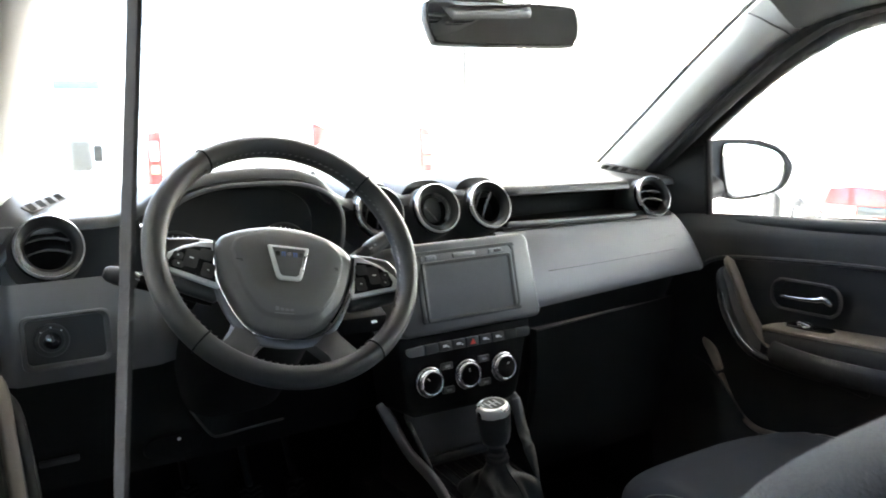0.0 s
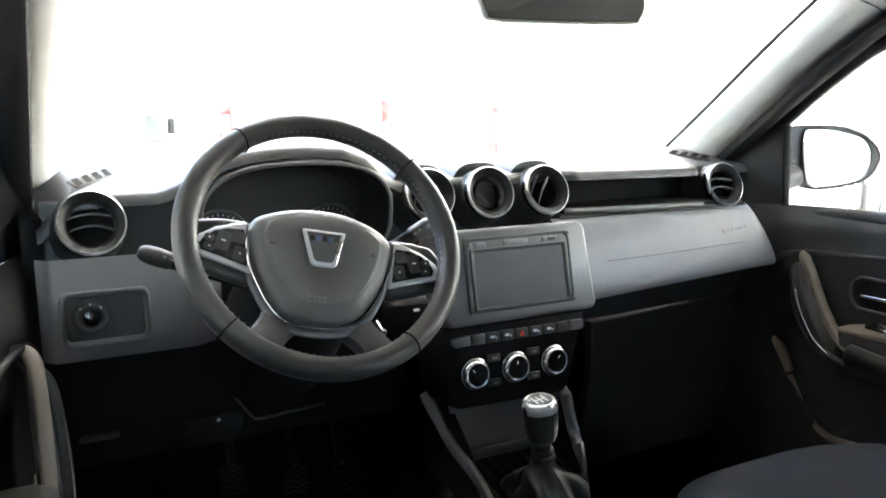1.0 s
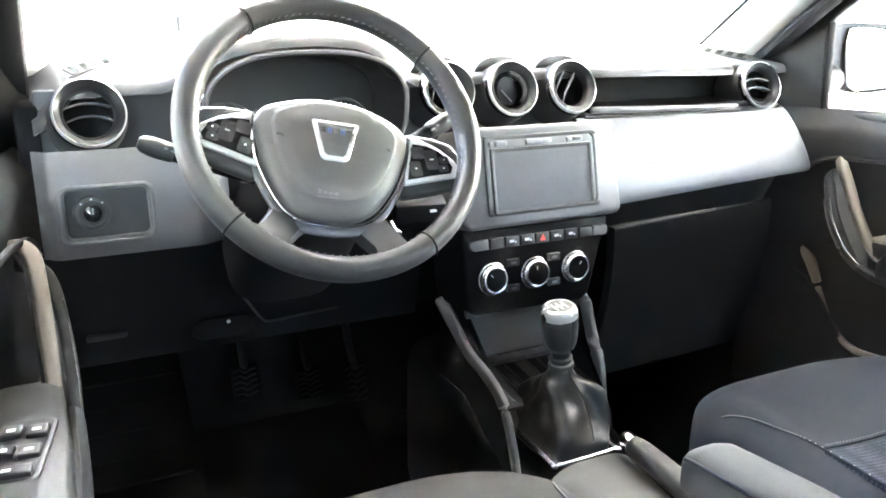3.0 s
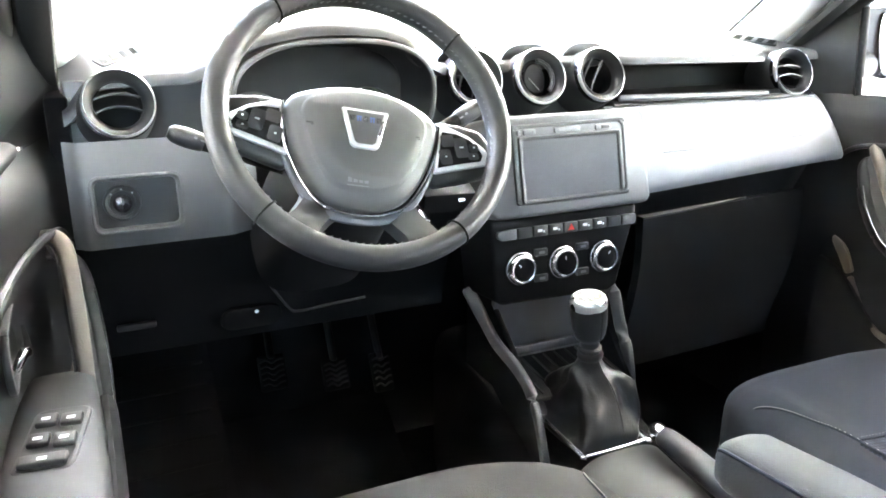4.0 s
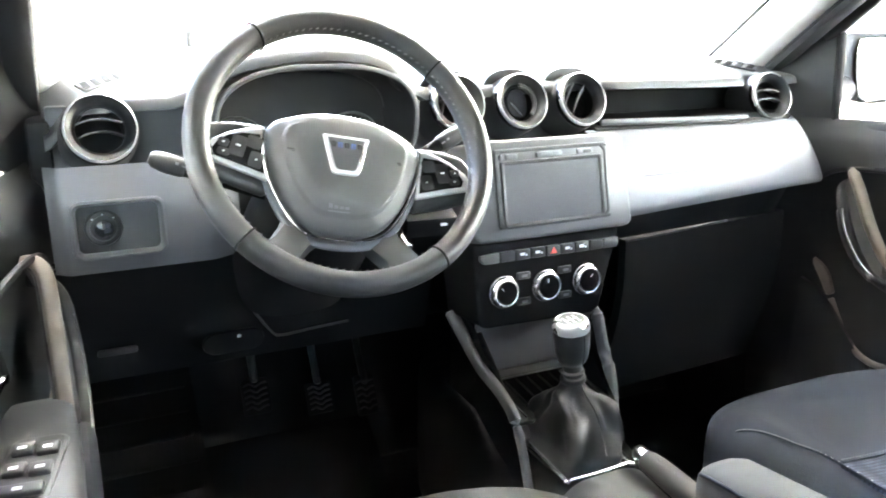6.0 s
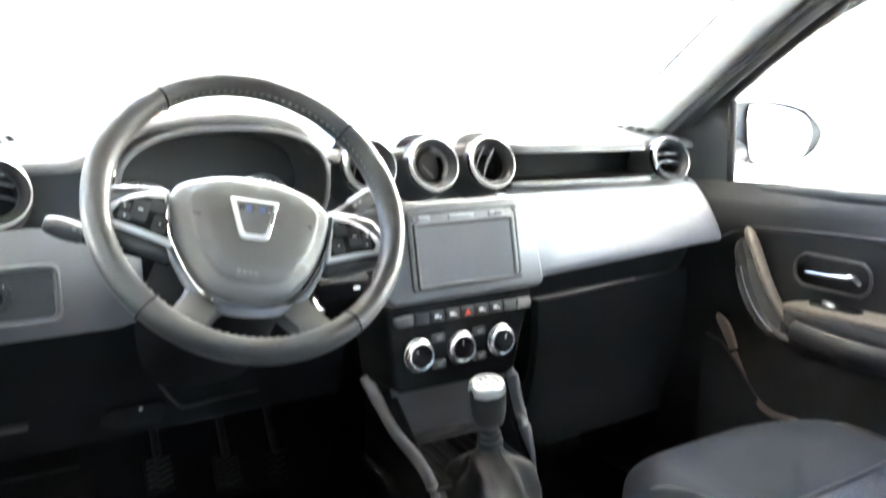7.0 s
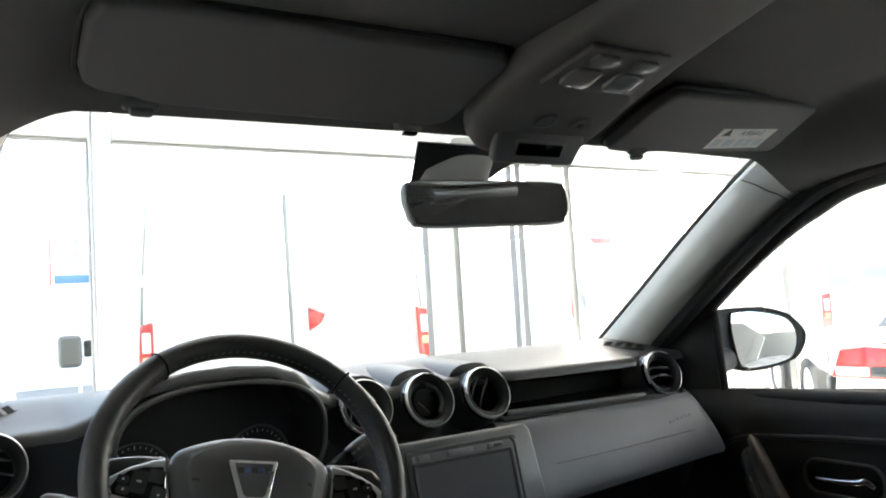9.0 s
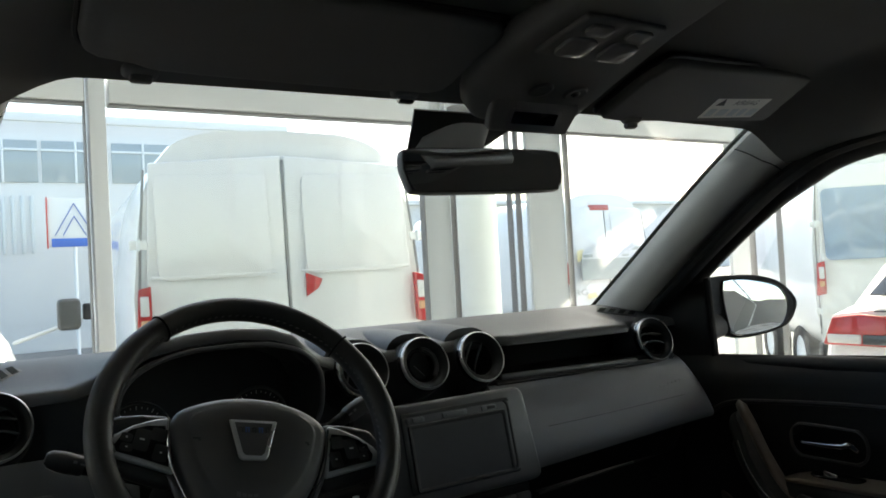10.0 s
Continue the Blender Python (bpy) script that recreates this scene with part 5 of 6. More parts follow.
for k in range(110):
    a = 2 * math.pi * k / 110
    bm_ = rbox((0.0012, 0.0045, 0.0012), WM @ at(0, 0, 0, 0, 0, math.degrees(a)) @ at(RR - RT * 0.90, 0, RZ + RT * 0.42, 0, 0, 25), 0, bm=bm_)
tagged(part("stitching", bm_, GREY, rm), kind="stuff")


def hub_ring(sc, c, dy=0.0):
    out = [(-0.0895, 0.004), (-0.083, 0.022), (-0.060, 0.034), (-0.030, 0.0425), (0, 0.045), (0.030, 0.0425), (0.060, 0.033), (0.080, 0.020), (0.0875, 0.004), (0.082, -0.026), (0.0735, -0.050), (0.058, -0.076), (0.040, -0.094), (0.016, -0.102), (-0.018, -0.103), (-0.043, -0.097), (-0.060, -0.078), (-0.0745, -0.052), (-0.083, -0.026)]
    out = spline([*out, out[0]], 73)[:-1]
    return [WM @ Vector((x * sc, (y + 0.025) * sc - 0.025 + dy, c)) for x, y in out]


pad = part("airbag_cover", loft([hub_ring(1.0, -0.03), hub_ring(1.0, 0.000), hub_ring(0.985, 0.006), hub_ring(0.95, 0.010), hub_ring(0.88, 0.0135), hub_ring(0.82, 0.0150), hub_ring(0.805, 0.0160, 0.001), hub_ring(0.785, 0.0190, 0.002), hub_ring(0.76, 0.0200, 0.002), hub_ring(0.55, 0.0220, 0.002), hub_ring(0.25, 0.0225)]), HUBPAD, sw, "dark grey grained airbag cover", smooth=50)
for k, (mx, my, mw, mh) in enumerate(((-0.014, 0.003, 0.0045, 0.0055), (-0.008, 0.003, 0.0045, 0.0055), (-0.002, 0.003, 0.0045, 0.0055), (0.004, 0.003, 0.0045, 0.0055), (-0.005, -0.003, 0.024, 0.001))):
    part("moulded_mark", bars(WM @ at(-0.004, -0.0790, 0.0200, 4, 0, 0), [(mx, my, mw, mh)]), DIM, pad)
for mx in (-0.063, 0.057):
    part("horn_mark", bars(WM @ at(mx, -0.0148, 0.0203), [(0, 0, 0.008, 0.0016), (0.003, -0.002, 0.003, 0.001)]), BLACK, pad)
bd = part("badge", slab([(-0.0285, 0.0135), (0.0250, 0.0135), (0.0140, -0.030), (0.010, -0.0335), (-0.014, -0.0335), (-0.0180, -0.030)], 0.005, WM @ at(-0.001, -0.006, 0.0205), 0.002, 3), SILVER, pad, "chrome badge plate under a bluish film")
part("badge_ground", slab([(-0.0228, 0.0098), (0.0193, 0.0098), (0.0098, -0.0255), (0.0065, -0.0285), (-0.0105, -0.0285), (-0.0138, -0.0255)], 0.0005, WM @ at(-0.001, -0.006, 0.0253), 0), GREY, bd)
for k in range(5):
    part("badge_bar", bars(WM @ at(-0.0025 - 0.0148 + 0.0074 * k, -0.0035, 0.0259), [(0, 0.001, 0.0052, 0.0015), (-0.0015, -0.0015, 0.0016, 0.006), (0.0015, -0.0015, 0.0016, 0.006)]), BLUE if k % 2 else CHROME, bd)
for s in (-1, 1):
    # side spokes in leather with a satin-edged key pod let in
    pod = [(0.086, 0.022), (0.118, 0.022), (0.146, 0.018), (0.160, 0.000), (0.160, -0.036), (0.148, -0.042), (0.118, -0.052), (0.082, -0.062), (0.080, -0.020)]
    sp_ = part("side_spoke", slab([(s * x, y) for x, y in pod][::s], 0.018, WM @ at(0, 0, -0.0185), 0.007, 3), LEATHER, sw, "leather-covered side spoke")
    plate = [(0.0905, 0.0150), (0.104, 0.0125), (0.127, 0.0040), (0.146, -0.0085), (0.157, -0.0225), (0.1585, -0.0285), (0.148, -0.0300), (0.119, -0.0385), (0.0835, -0.0490), (0.0870, -0.0160)]
    pl = part("pod_trim", slab([(s * x, y) for x, y in plate][::s], 0.007, WM @ at(0, 0, -0.001), 0.0022, 3), SILVER, sp_, "silver satin pod frame")
    inner = [(0.0935, 0.0045), (0.112, 0.0040), (0.127, -0.0010), (0.138, -0.0095), (0.1435, -0.0190), (0.141, -0.0265), (0.120, -0.0320), (0.0875, -0.0420), (0.0905, -0.016)]
    kp = part("key_pod", slab([(s * x, y) for x, y in inner][::s], 0.0026, WM @ at(0, 0, 0.0048), 0.0008), MATT, sp_, "black key field")
    for kx, ky, w, h, ic in ((0.0995, -0.0065, 0.0165, 0.0150, 0), (0.0970, -0.0275, 0.0150, 0.0190, 1), (0.1165, -0.0130, 0.0165, 0.0250, 2), (0.1320, -0.0110, 0.0120, 0.0100, 1), (0.1315, -0.0220, 0.0130, 0.0095, 1)):
        q = part("key", slab(roundrect(w, h, 0.003), 0.0007, WM @ at(s * kx, ky, 0.0073, 0, 0, s * 12), 0.0003), PLASTIC, kp)
        if ic:
            part("key_print", bars(WM @ at(s * kx, ky, 0.0085, 0, 0, s * 12), [(0, 0, 0.0022 if ic == 1 else 0.005, 0.0016)]), ICON, q)
    # lower spokes
    part("lower_spoke", loft([[WM @ Vector((s * x + s * dx * ax, y + dx * ay, z)) for dx, z in ((-w, zl), (-w * 0.8, zh), (0, zh + 0.003), (w * 0.8, zh), (w, zl), (0, zl - 0.008))]
                              for x, y, w, zl, zh, ax, ay in ((0.040, -0.090, 0.026, -0.020, -0.005, 0.83, 0.55), (0.050, -0.106, 0.0215, -0.014, 0.002, 0.83, 0.55), (0.060, -0.122, 0.021, -0.004, 0.013, 0.83, 0.50), (0.071, -0.140, 0.027, 0.003, 0.019, 0.86, 0.45), (0.076, -0.150, 0.034, 0.008, 0.021, 0.88, 0.42))]), LEATHER, sw, smooth=60)
TRIM_PTS = [(-0.0895, 0.014), (-0.0885, -0.022), (-0.081, -0.048), (-0.064, -0.081), (-0.044, -0.102), (-0.018, -0.108), (0.016, -0.107), (0.042, -0.098), (0.060, -0.079), (0.0755, -0.050), (0.084, -0.024), (0.0885, 0.010)]
part("trim_line", sweep([WM @ Vector((x * 1.012, y * 1.012, 0.0050)) for x, y in TRIM_PTS], 0.0015, 0.003, up=WM.col[2][:3], steps=60, n=8), BRIGHT, sw, "thin chrome line round the airbag cover")
part("lower_trim", sweep([WM @ Vector((x * 1.045, y * 1.045 + 0.0005, -0.002)) for x, y in TRIM_PTS[1:-1]], [0.0028, 0.0036, 0.0044, 0.0054, 0.0060, 0.0060, 0.0054, 0.0044, 0.0036, 0.0028], 0.0040, up=WM.col[2][:3], steps=60, n=10), BAND, sw, "blue-grey satin band under the airbag cover")
part("hub_back", loft([hub_ring(0.9, -0.03), hub_ring(0.8, -0.06), hub_ring(0.6, -0.09)]), BLACK, sw)

co = thing("steering_column", (-0.387, 0.18, 0.98), "black steering column shroud with two control stalks", "steering column")
cm = frame3(HUB, (1, 0, 0), (0, math.sin(radians(TILT)), math.cos(radians(TILT))))
part("shroud", loft([oval(cm @ Vector((0, dy, c)), cm.col[0][:3], cm.col[1][:3], hw, hh, 3.4, 28) for c, hw, hh, dy in ((-0.075, 0.058, 0.052, -0.01), (-0.10, 0.070, 0.066, -0.01), (-0.22, 0.078, 0.072, -0.015), (-0.34, 0.082, 0.075, -0.02))]), MATT, co)
for s, e in ((-1, (-0.574, 0.100, 1.113)), (1, (-0.180, 0.112, 1.121))):
    a = cm @ Vector((s * 0.055, 0.0, -0.12))
    e = Vector(e)
    st = part("stalk", sweep([a, lerp(a, e, 0.45), lerp(a, e, 0.78), e], [0.007, 0.008, 0.010, 0.010], [0.006, 0.007, 0.009, 0.009], steps=20, n=14), MATT, co, "black control stalk")
    part("stalk_tip", sweep([lerp(a, e, 0.80), lerp(a, e, 0.94), e + (e - a).normalized() * 0.006], [0.0115, 0.0125, 0.0105], [0.0110, 0.0120, 0.010], steps=10, n=16), BLACK, st)
    part("stalk_print", bars(frame3(lerp(a, e, 0.80) + Vector((0, -0.012, 0.004)), (e - a), (0, 0.3, 1)), [(0, 0, 0.006, 0.002), (0.009, 0.001, 0.004, 0.003)]), DIM, st)
part("stalk_plate", rbox((0.075, 0.03, 0.030), at(-0.225, 0.11, 1.00, 20, 0, -6), 0.004, 2), MATT, co)
part("plate_print", bars(frame3((-0.208, 0.0925, 1.003), (1, 0.1, 0), (0, 0.35, 1)), [(0, 0.0045, 0.020, 0.004), (-0.003, -0.003, 0.010, 0.004)]), ICON, co)
part("ignition_key", rbox((0.010, 0.030, 0.060), at(-0.262, 0.115, 0.955, 24, 0, 0), 0.004), CHROME, co)

# ---- centre console ----
con = thing("centre_console", (CX, -0.1, FLOOR_Z), "dark plastic centre console with a storage tray and side rails", "console")
part("tunnel", loft([oval((CX, y, FLOOR_Z + (z - FLOOR_Z) / 2), (1, 0, 0), (0, 0, 1), hw, (z - FLOOR_Z) / 2, 7, 28) for y, z, hw in ((0.42, 0.66, 0.12), (0.2, 0.655, 0.125), (0.12, 0.615, 0.122), (0.0, 0.605, 0.100), (-0.2, 0.585, 0.09), (-0.7, 0.57, 0.085))]), MATT, con)
# The lit tunnel top is put into a lighter plate over a darker tunnel.
part("gaiter_plinth", sheet(lambda u, v: (CX - 0.008 + lerp(-0.072, 0.072, u) * lerp(1.0, 0.80, v), lerp(-0.022, -0.26, v), lerp(0.610, 0.592, v) - 0.020 * abs(2 * u - 1) ** 4), 16, 12, 0.008), PAD, con, "lighter plinth for the lit tunnel top behind the gear lever", smooth=60)
part("tray_back", sheet(lambda u, v: (lerp(-0.108, 0.118, u) + CX, 0.225 - 0.03 * v, lerp(0.665, 0.815, v)), 6, 6, 0.01), GREY, con, "grey back wall of the storage tray")
part("tray_mat", rbox((0.20, 0.13, 0.008), at(CX, 0.165, 0.662, 6, 0, 0), 0.003), RUBBER, con, "ribbed rubber tray mat")
for k in range(9):
    part("mat_rib", rbox((0.003, 0.11, 0.004), at(CX - 0.088 + 0.022 * k, 0.163, 0.667, 6, 0, 0), 0.001), PLASTIC, con)
part("tray_ledge", rbox((0.22, 0.012, 0.016), at(CX, 0.205, 0.695, -10, 0, 0), 0.004), BLACK, con)
part("tray_step", rbox((0.19, 0.03, 0.03), at(CX, 0.110, 0.628, 30, 0, 0), 0.008), GREY, con)
for s in (-1, 1):
    x0 = CX + s * 0.112
    k_ = 0.0 if s < 0 else 0.035
    line = [(-0.118, 0.255, 0.800), (-0.110, 0.225, 0.768), (-0.106, 0.175, 0.733), (-0.104, 0.110, 0.715), (-0.103, 0.070, 0.694), (-0.102, 0.045, 0.655), (-0.098, 0.030, 0.60), (-0.094, 0.020, 0.55)] if s < 0 else \
        [(0.138, 0.230, 0.815), (0.130, 0.189, 0.787), (0.126, 0.155, 0.728), (0.124, 0.127, 0.685), (0.122, 0.109, 0.61), (0.120, 0.105, 0.55)]
    part("side_rail", sweep(line, 0.0055, 0.0105, up=(0, 0.6, 0.8), p=4, steps=36, n=16), GREY, con, "dark side rail")
    part("cheek", slab([(0.03, 0.55), (0.045, 0.62), (0.08, 0.665), (0.14, 0.73), (0.21, 0.785), (0.30, 0.80), (0.30, 0.45), (0.03, 0.45)], 0.012, frame3((x0 - s * 0.008 - 0.006, k_, 0), (0, 1, 0), (0, 0, 1)), 0.004), MATT, con)

gl_ = thing("gear_lever", (0.0, 0.065, 0.61), "gear lever with a leather gaiter and chrome-capped knob", "gear lever")
Gf = [(-0.062, 0.150), (0.062, 0.150), (0.058, 0.0), (0.050, -0.012), (-0.050, -0.012), (-0.058, 0.0)]
part("gaiter_frame", sweep([(x + 0.001, y, 0.617 + 0.012 * (y / 0.15)) for x, y in spline([*Gf, Gf[0]], 40)[:-1]], 0.0055, 0.004, steps=60, n=10, closed=True), CHROME, gl_, "satin chrome gaiter frame")
rings = []
for k, (z, x0, x1, y0, y1) in enumerate(((0.612, -0.060, 0.056, -0.014, 0.148), (0.630, -0.059, 0.064, -0.012, 0.145), (0.648, -0.050, 0.069, -0.004, 0.140), (0.668, -0.045, 0.067, 0.006, 0.132), (0.688, -0.033, 0.060, 0.018, 0.120), (0.706, -0.031, 0.046, 0.032, 0.106), (0.716, -0.021, 0.031, 0.043, 0.093), (0.726, -0.017, 0.021, 0.047, 0.087), (0.735, -0.017, 0.019, 0.048, 0.085))):
    ring = []
    bulge = math.sin(math.pi * min(1, k / 7))
    for j in range(64):
        a = 2 * math.pi * j / 64
        fold = 1 + (0.11 * math.sin(3 * a + 0.55 * k) + 0.085 * math.sin(5 * a - 0.8 * k + 1.0) + 0.03 * math.sin(11 * a + 1.3 * k)) * bulge
        ca, sa = math.cos(a), math.sin(a)
        p = 4.5 - 2.5 * k / 8
        ring.append(((x0 + x1) / 2 + (x1 - x0) / 2 * fold * math.copysign(abs(ca) ** (2 / p), ca), (y0 + y1) / 2 + (y1 - y0) / 2 * fold * math.copysign(abs(sa) ** (2 / p), sa), z + 0.007 * math.sin(3 * a + 0.9 * k) * bulge))
    rings.append(ring)
rings = [list(r) for r in zip(*[spline(list(col_), 25) for col_ in zip(*rings)])]
part("gaiter", loft(rings), BOOT, gl_, "creased soft black gaiter", smooth=80)
part("gaiter_seam", sweep([(0.014, -0.012, 0.640), (0.016, 0.002, 0.665), (0.014, 0.020, 0.695), (0.008, 0.040, 0.717), (0.003, 0.047, 0.733)], 0.0012, steps=20, n=6), PLASTIC, gl_)
GM = at(0.001, 0.066, 0.733, 3, -7.5, 0)
part("collar", rev([(0.016, -0.004), (0.0195, 0.001), (0.0205, 0.005), (0.0195, 0.009), (0.0165, 0.011), (0.0180, 0.014), (0.0182, 0.018), (0.0150, 0.021)], GM, 32), PLASTIC, gl_)
part("knob", rev([(0.0145, 0.016), (0.0150, 0.028), (0.0170, 0.033), (0.0215, 0.037), (0.0245, 0.044), (0.0268, 0.056), (0.0278, 0.072), (0.0282, 0.088), (0.0270, 0.092), (0, 0.092)], GM, 40), BOOT, gl_, "black leather knob")
kc = part("knob_cap", rev([(0.0276, 0.089), (0.0284, 0.092), (0.0280, 0.099), (0.0262, 0.104), (0.0235, 0.1065), (0.0215, 0.1070), (0.0205, 0.1058), (0, 0.1055)], GM, 40), SILVER, gl_, "satin chrome knob cap")
part("knob_seam", sweep([GM @ Vector((0.004, -r, z)) for r, z in ((0.0205, 0.036), (0.0252, 0.046), (0.0272, 0.058), (0.0282, 0.074), (0.0286, 0.088))], 0.0009, steps=12, n=6), PLASTIC, gl_)
part("cap_disc", rev([(0, 0.1060), (0.0206, 0.1060), (0.0206, 0.1050)], GM, 32), GASKET, kc)
part("shift_pattern", bars(GM @ at(0, 0, 0.1061), [(-0.009, 0, 0.0022, 0.022), (0, 0, 0.0022, 0.022), (0.009, 0, 0.0022, 0.022), (0, 0, 0.020, 0.0022), (-0.015, 0.008, 0.0018, 0.007)]), ICON, kc)

hb = thing("handbrake", (0.075, -0.2, 0.58), "black handbrake lever with a chrome button", "handbrake")
part("lever", sweep([(0.064, -0.042, 0.636), (0.066, -0.07, 0.634), (0.070, -0.15, 0.624), (0.074, -0.24, 0.606), (0.078, -0.34, 0.575)], [0.014, 0.017, 0.018, 0.017, 0.015], [0.015, 0.018, 0.020, 0.018, 0.015], steps=24, n=18), PAD, hb)
part("button", sweep([(0.0635, -0.050, 0.6365), (0.0630, -0.040, 0.6385), (0.0622, -0.026, 0.641), (0.0620, -0.0225, 0.6415)], [0.0125, 0.0125, 0.0120, 0.0085], steps=10, n=18), BRIGHT, hb, "chrome release button")
part("base_gaiter", loft([oval((0.078, y, z), (1, 0, 0), (0, 0, 1), hw, hh, 3, 18) for y, z, hw, hh in ((-0.27, 0.59, 0.02, 0.022), (-0.32, 0.578, 0.028, 0.028), (-0.42, 0.565, 0.035, 0.03))]), BOOT, hb)


# ---- seats ----
def cushion_rings(x, half, ys, n=44):
    """Seat cushion: raised side bolsters, rounded front."""
    rings = []
    for y, z, hh, k in ys:
        ring = []
        for j in range(n):
            a = 2 * math.pi * j / n
            ca, sa = math.cos(a), math.sin(a)
            u = math.copysign(abs(ca) ** 0.45, ca)
            v = math.copysign(abs(sa) ** 0.5, sa)
            bol = 0.022 * smooth01((abs(u) - 0.55) / 0.25) * (1 if sa > 0 else 0) * smooth01((k - 0.80) / 0.2)
            ring.append((x + u * half * k, y, z + v * hh + bol * k))
        rings.append(ring)
    return rings


def seat(x, dy, label, arm):
    s = thing("bucket_seat", (x, dy - 0.35, FLOOR_Z), label, "car seat", "front seats")
    Z = 0.60 if arm else 0.588
    part("cushion", loft(cushion_rings(x, 0.265, [(dy - 0.62, Z - 0.03, 0.07, 0.9), (dy - 0.55, Z - 0.02, 0.09, 1.0), (dy - 0.35, Z - 0.005, 0.09, 1.0), (dy - 0.24, Z + 0.003, 0.088, 1.0), (dy - 0.18, Z + 0.006, 0.087, 0.99), (dy - 0.13, Z + 0.009, 0.085, 0.955), (dy - 0.09, Z + 0.010, 0.082, 0.89), (dy - 0.055, Z + 0.008, 0.077, 0.80), (dy - 0.028, Z + 0.002, 0.069, 0.69), (dy - 0.012, Z - 0.006, 0.058, 0.58), (dy - 0.003, Z - 0.016, 0.044, 0.48), (dy, Z - 0.03, 0.02, 0.40)])), DRIVERCLOTH if arm else CLOTH, s, "grey cloth cushion" if arm else "dark smooth cloth cushion", smooth=80)
    part("centre_cloth", sheet(lambda u, v: (x + lerp(-0.195, 0.195, u), lerp(dy - 0.285, dy - 0.56, v), Z + 0.0935 + 0.013 * abs(2 * u - 1) ** 3 + 0.004 * math.sin(math.pi * v) - 0.012 * v), 24, 20, -0.012), KNIT, s, "honeycomb-knit centre panel")
    seams = [[(x - 0.195, dy - 0.283, Z + 0.107), (x - 0.10, dy - 0.281, Z + 0.0965), (x, dy - 0.280, Z + 0.0945), (x + 0.10, dy - 0.281, Z + 0.0965), (x + 0.195, dy - 0.283, Z + 0.107)]]
    for t in (-1, 1):
        seams.append([(x + t * 0.198, dy - 0.56, Z + 0.098), (x + t * 0.200, dy - 0.30, Z + 0.1085), (x + t * 0.212, dy - 0.22, Z + 0.1075), (x + t * 0.222, dy - 0.165, Z + 0.101), (x + t * 0.236, dy - 0.135, Z + 0.086), (x + t * 0.246, dy - 0.13, Z + 0.050)])
    for pts in seams:
        part("piping", sweep(pts, 0.0020, steps=30, n=8), CLOTH, s)
        bm2 = None
        for q in spline(pts, 60)[2:-2]:
            bm2 = rbox((0.0026 if pts is seams[0] else 0.0009, 0.0009 if pts is seams[0] else 0.003, 0.0008), at(q[0], q[1] + (0.004 if pts is seams[0] else 0.0), q[2] + 0.0018), 0, bm=bm2)
        tagged(part("stitching", bm2, DIM if pts is seams[0] else STITCH, s), kind="stuff")
    by = lambda z: dy - (0.606 if arm else 0.58) - 0.45 * (z - 0.66)
    part("backrest", loft([oval((x, by(z) - 0.02, z), (1, 0, 0), (0, 0.95, 0.3), hw, hd, 4.0, 36) for z, hw, hd in ((0.56, 0.22, 0.07), (0.64, 0.245, 0.085), (0.85, 0.255, 0.085), (1.02, 0.250, 0.075), (1.12, 0.24, 0.062), (1.175, 0.215, 0.050), (1.195, 0.165, 0.025))]), CLOTH, s, smooth=80)
    part("back_centre", sheet(lambda u, v: (x + lerp(-0.14, 0.14, u), by(lerp(0.70, 1.10, v)) + 0.064 + 0.01 * math.sin(math.pi * v), lerp(0.70, 1.10, v)), 10, 12, -0.01), KNIT, s)
    hd = part("headrest", loft([oval((x, dy - 0.835 + dd, z), (1, 0, 0), (0, 1, 0), hw, hh, 3.2, 30) for z, hw, hh, dd in ((1.325, 0.085, 0.03, 0), (1.335, 0.112, 0.045, 0), (1.40, 0.125, 0.052, 0.005), (1.47, 0.115, 0.045, 0.0), (1.495, 0.09, 0.03, -0.005))]), CLOTH, s, smooth=80)
    for t in (-1, 1):
        part("headrest_post", sweep([(x + t * 0.07, dy - 0.815, 1.17), (x + t * 0.07, dy - 0.835, 1.34)], 0.006, steps=4, n=10), CHROME, s)
        part("seat_rail", rbox((0.04, 0.6, 0.12), at(x + t * 0.2, dy - 0.35, FLOOR_Z + 0.06), 0.01), BLACK, s)
    part("recliner_cover", rbox((0.03, 0.30, 0.10), at(x - 0.262, dy - 0.45, 0.52), 0.02, 3), PLASTIC, s)
    if arm:
        ax = x + 0.340
        ar = part("armrest", loft([oval((ax + o, y, z), (1, 0, 0), (0, 0, 1), hw, hh, 3.6, 28) for y, z, hw, hh, o in ((-0.276, 0.764, 0.024, 0.018, 0.0), (-0.283, 0.766, 0.031, 0.027, 0), (-0.300, 0.768, 0.036, 0.033, 0), (-0.40, 0.775, 0.038, 0.036, 0.002), (-0.55, 0.785, 0.038, 0.038, 0.004), (-0.66, 0.79, 0.036, 0.036, 0.004))]), GREYCLOTH, s, "grey cloth folding armrest", smooth=80)
        part("arm_piping", sweep([(ax - 0.030, -0.285, 0.785), (ax - 0.034, -0.32, 0.793), (ax - 0.034, -0.5, 0.805), (ax - 0.032, -0.64, 0.812)], 0.002, steps=20, n=6), CLOTH, ar)
    return s


seat(-0.385, -0.005, "dark cloth driver's seat with a grey folding armrest", True)
seat(0.425, 0.045, "dark cloth passenger seat with a knitted centre panel", False)

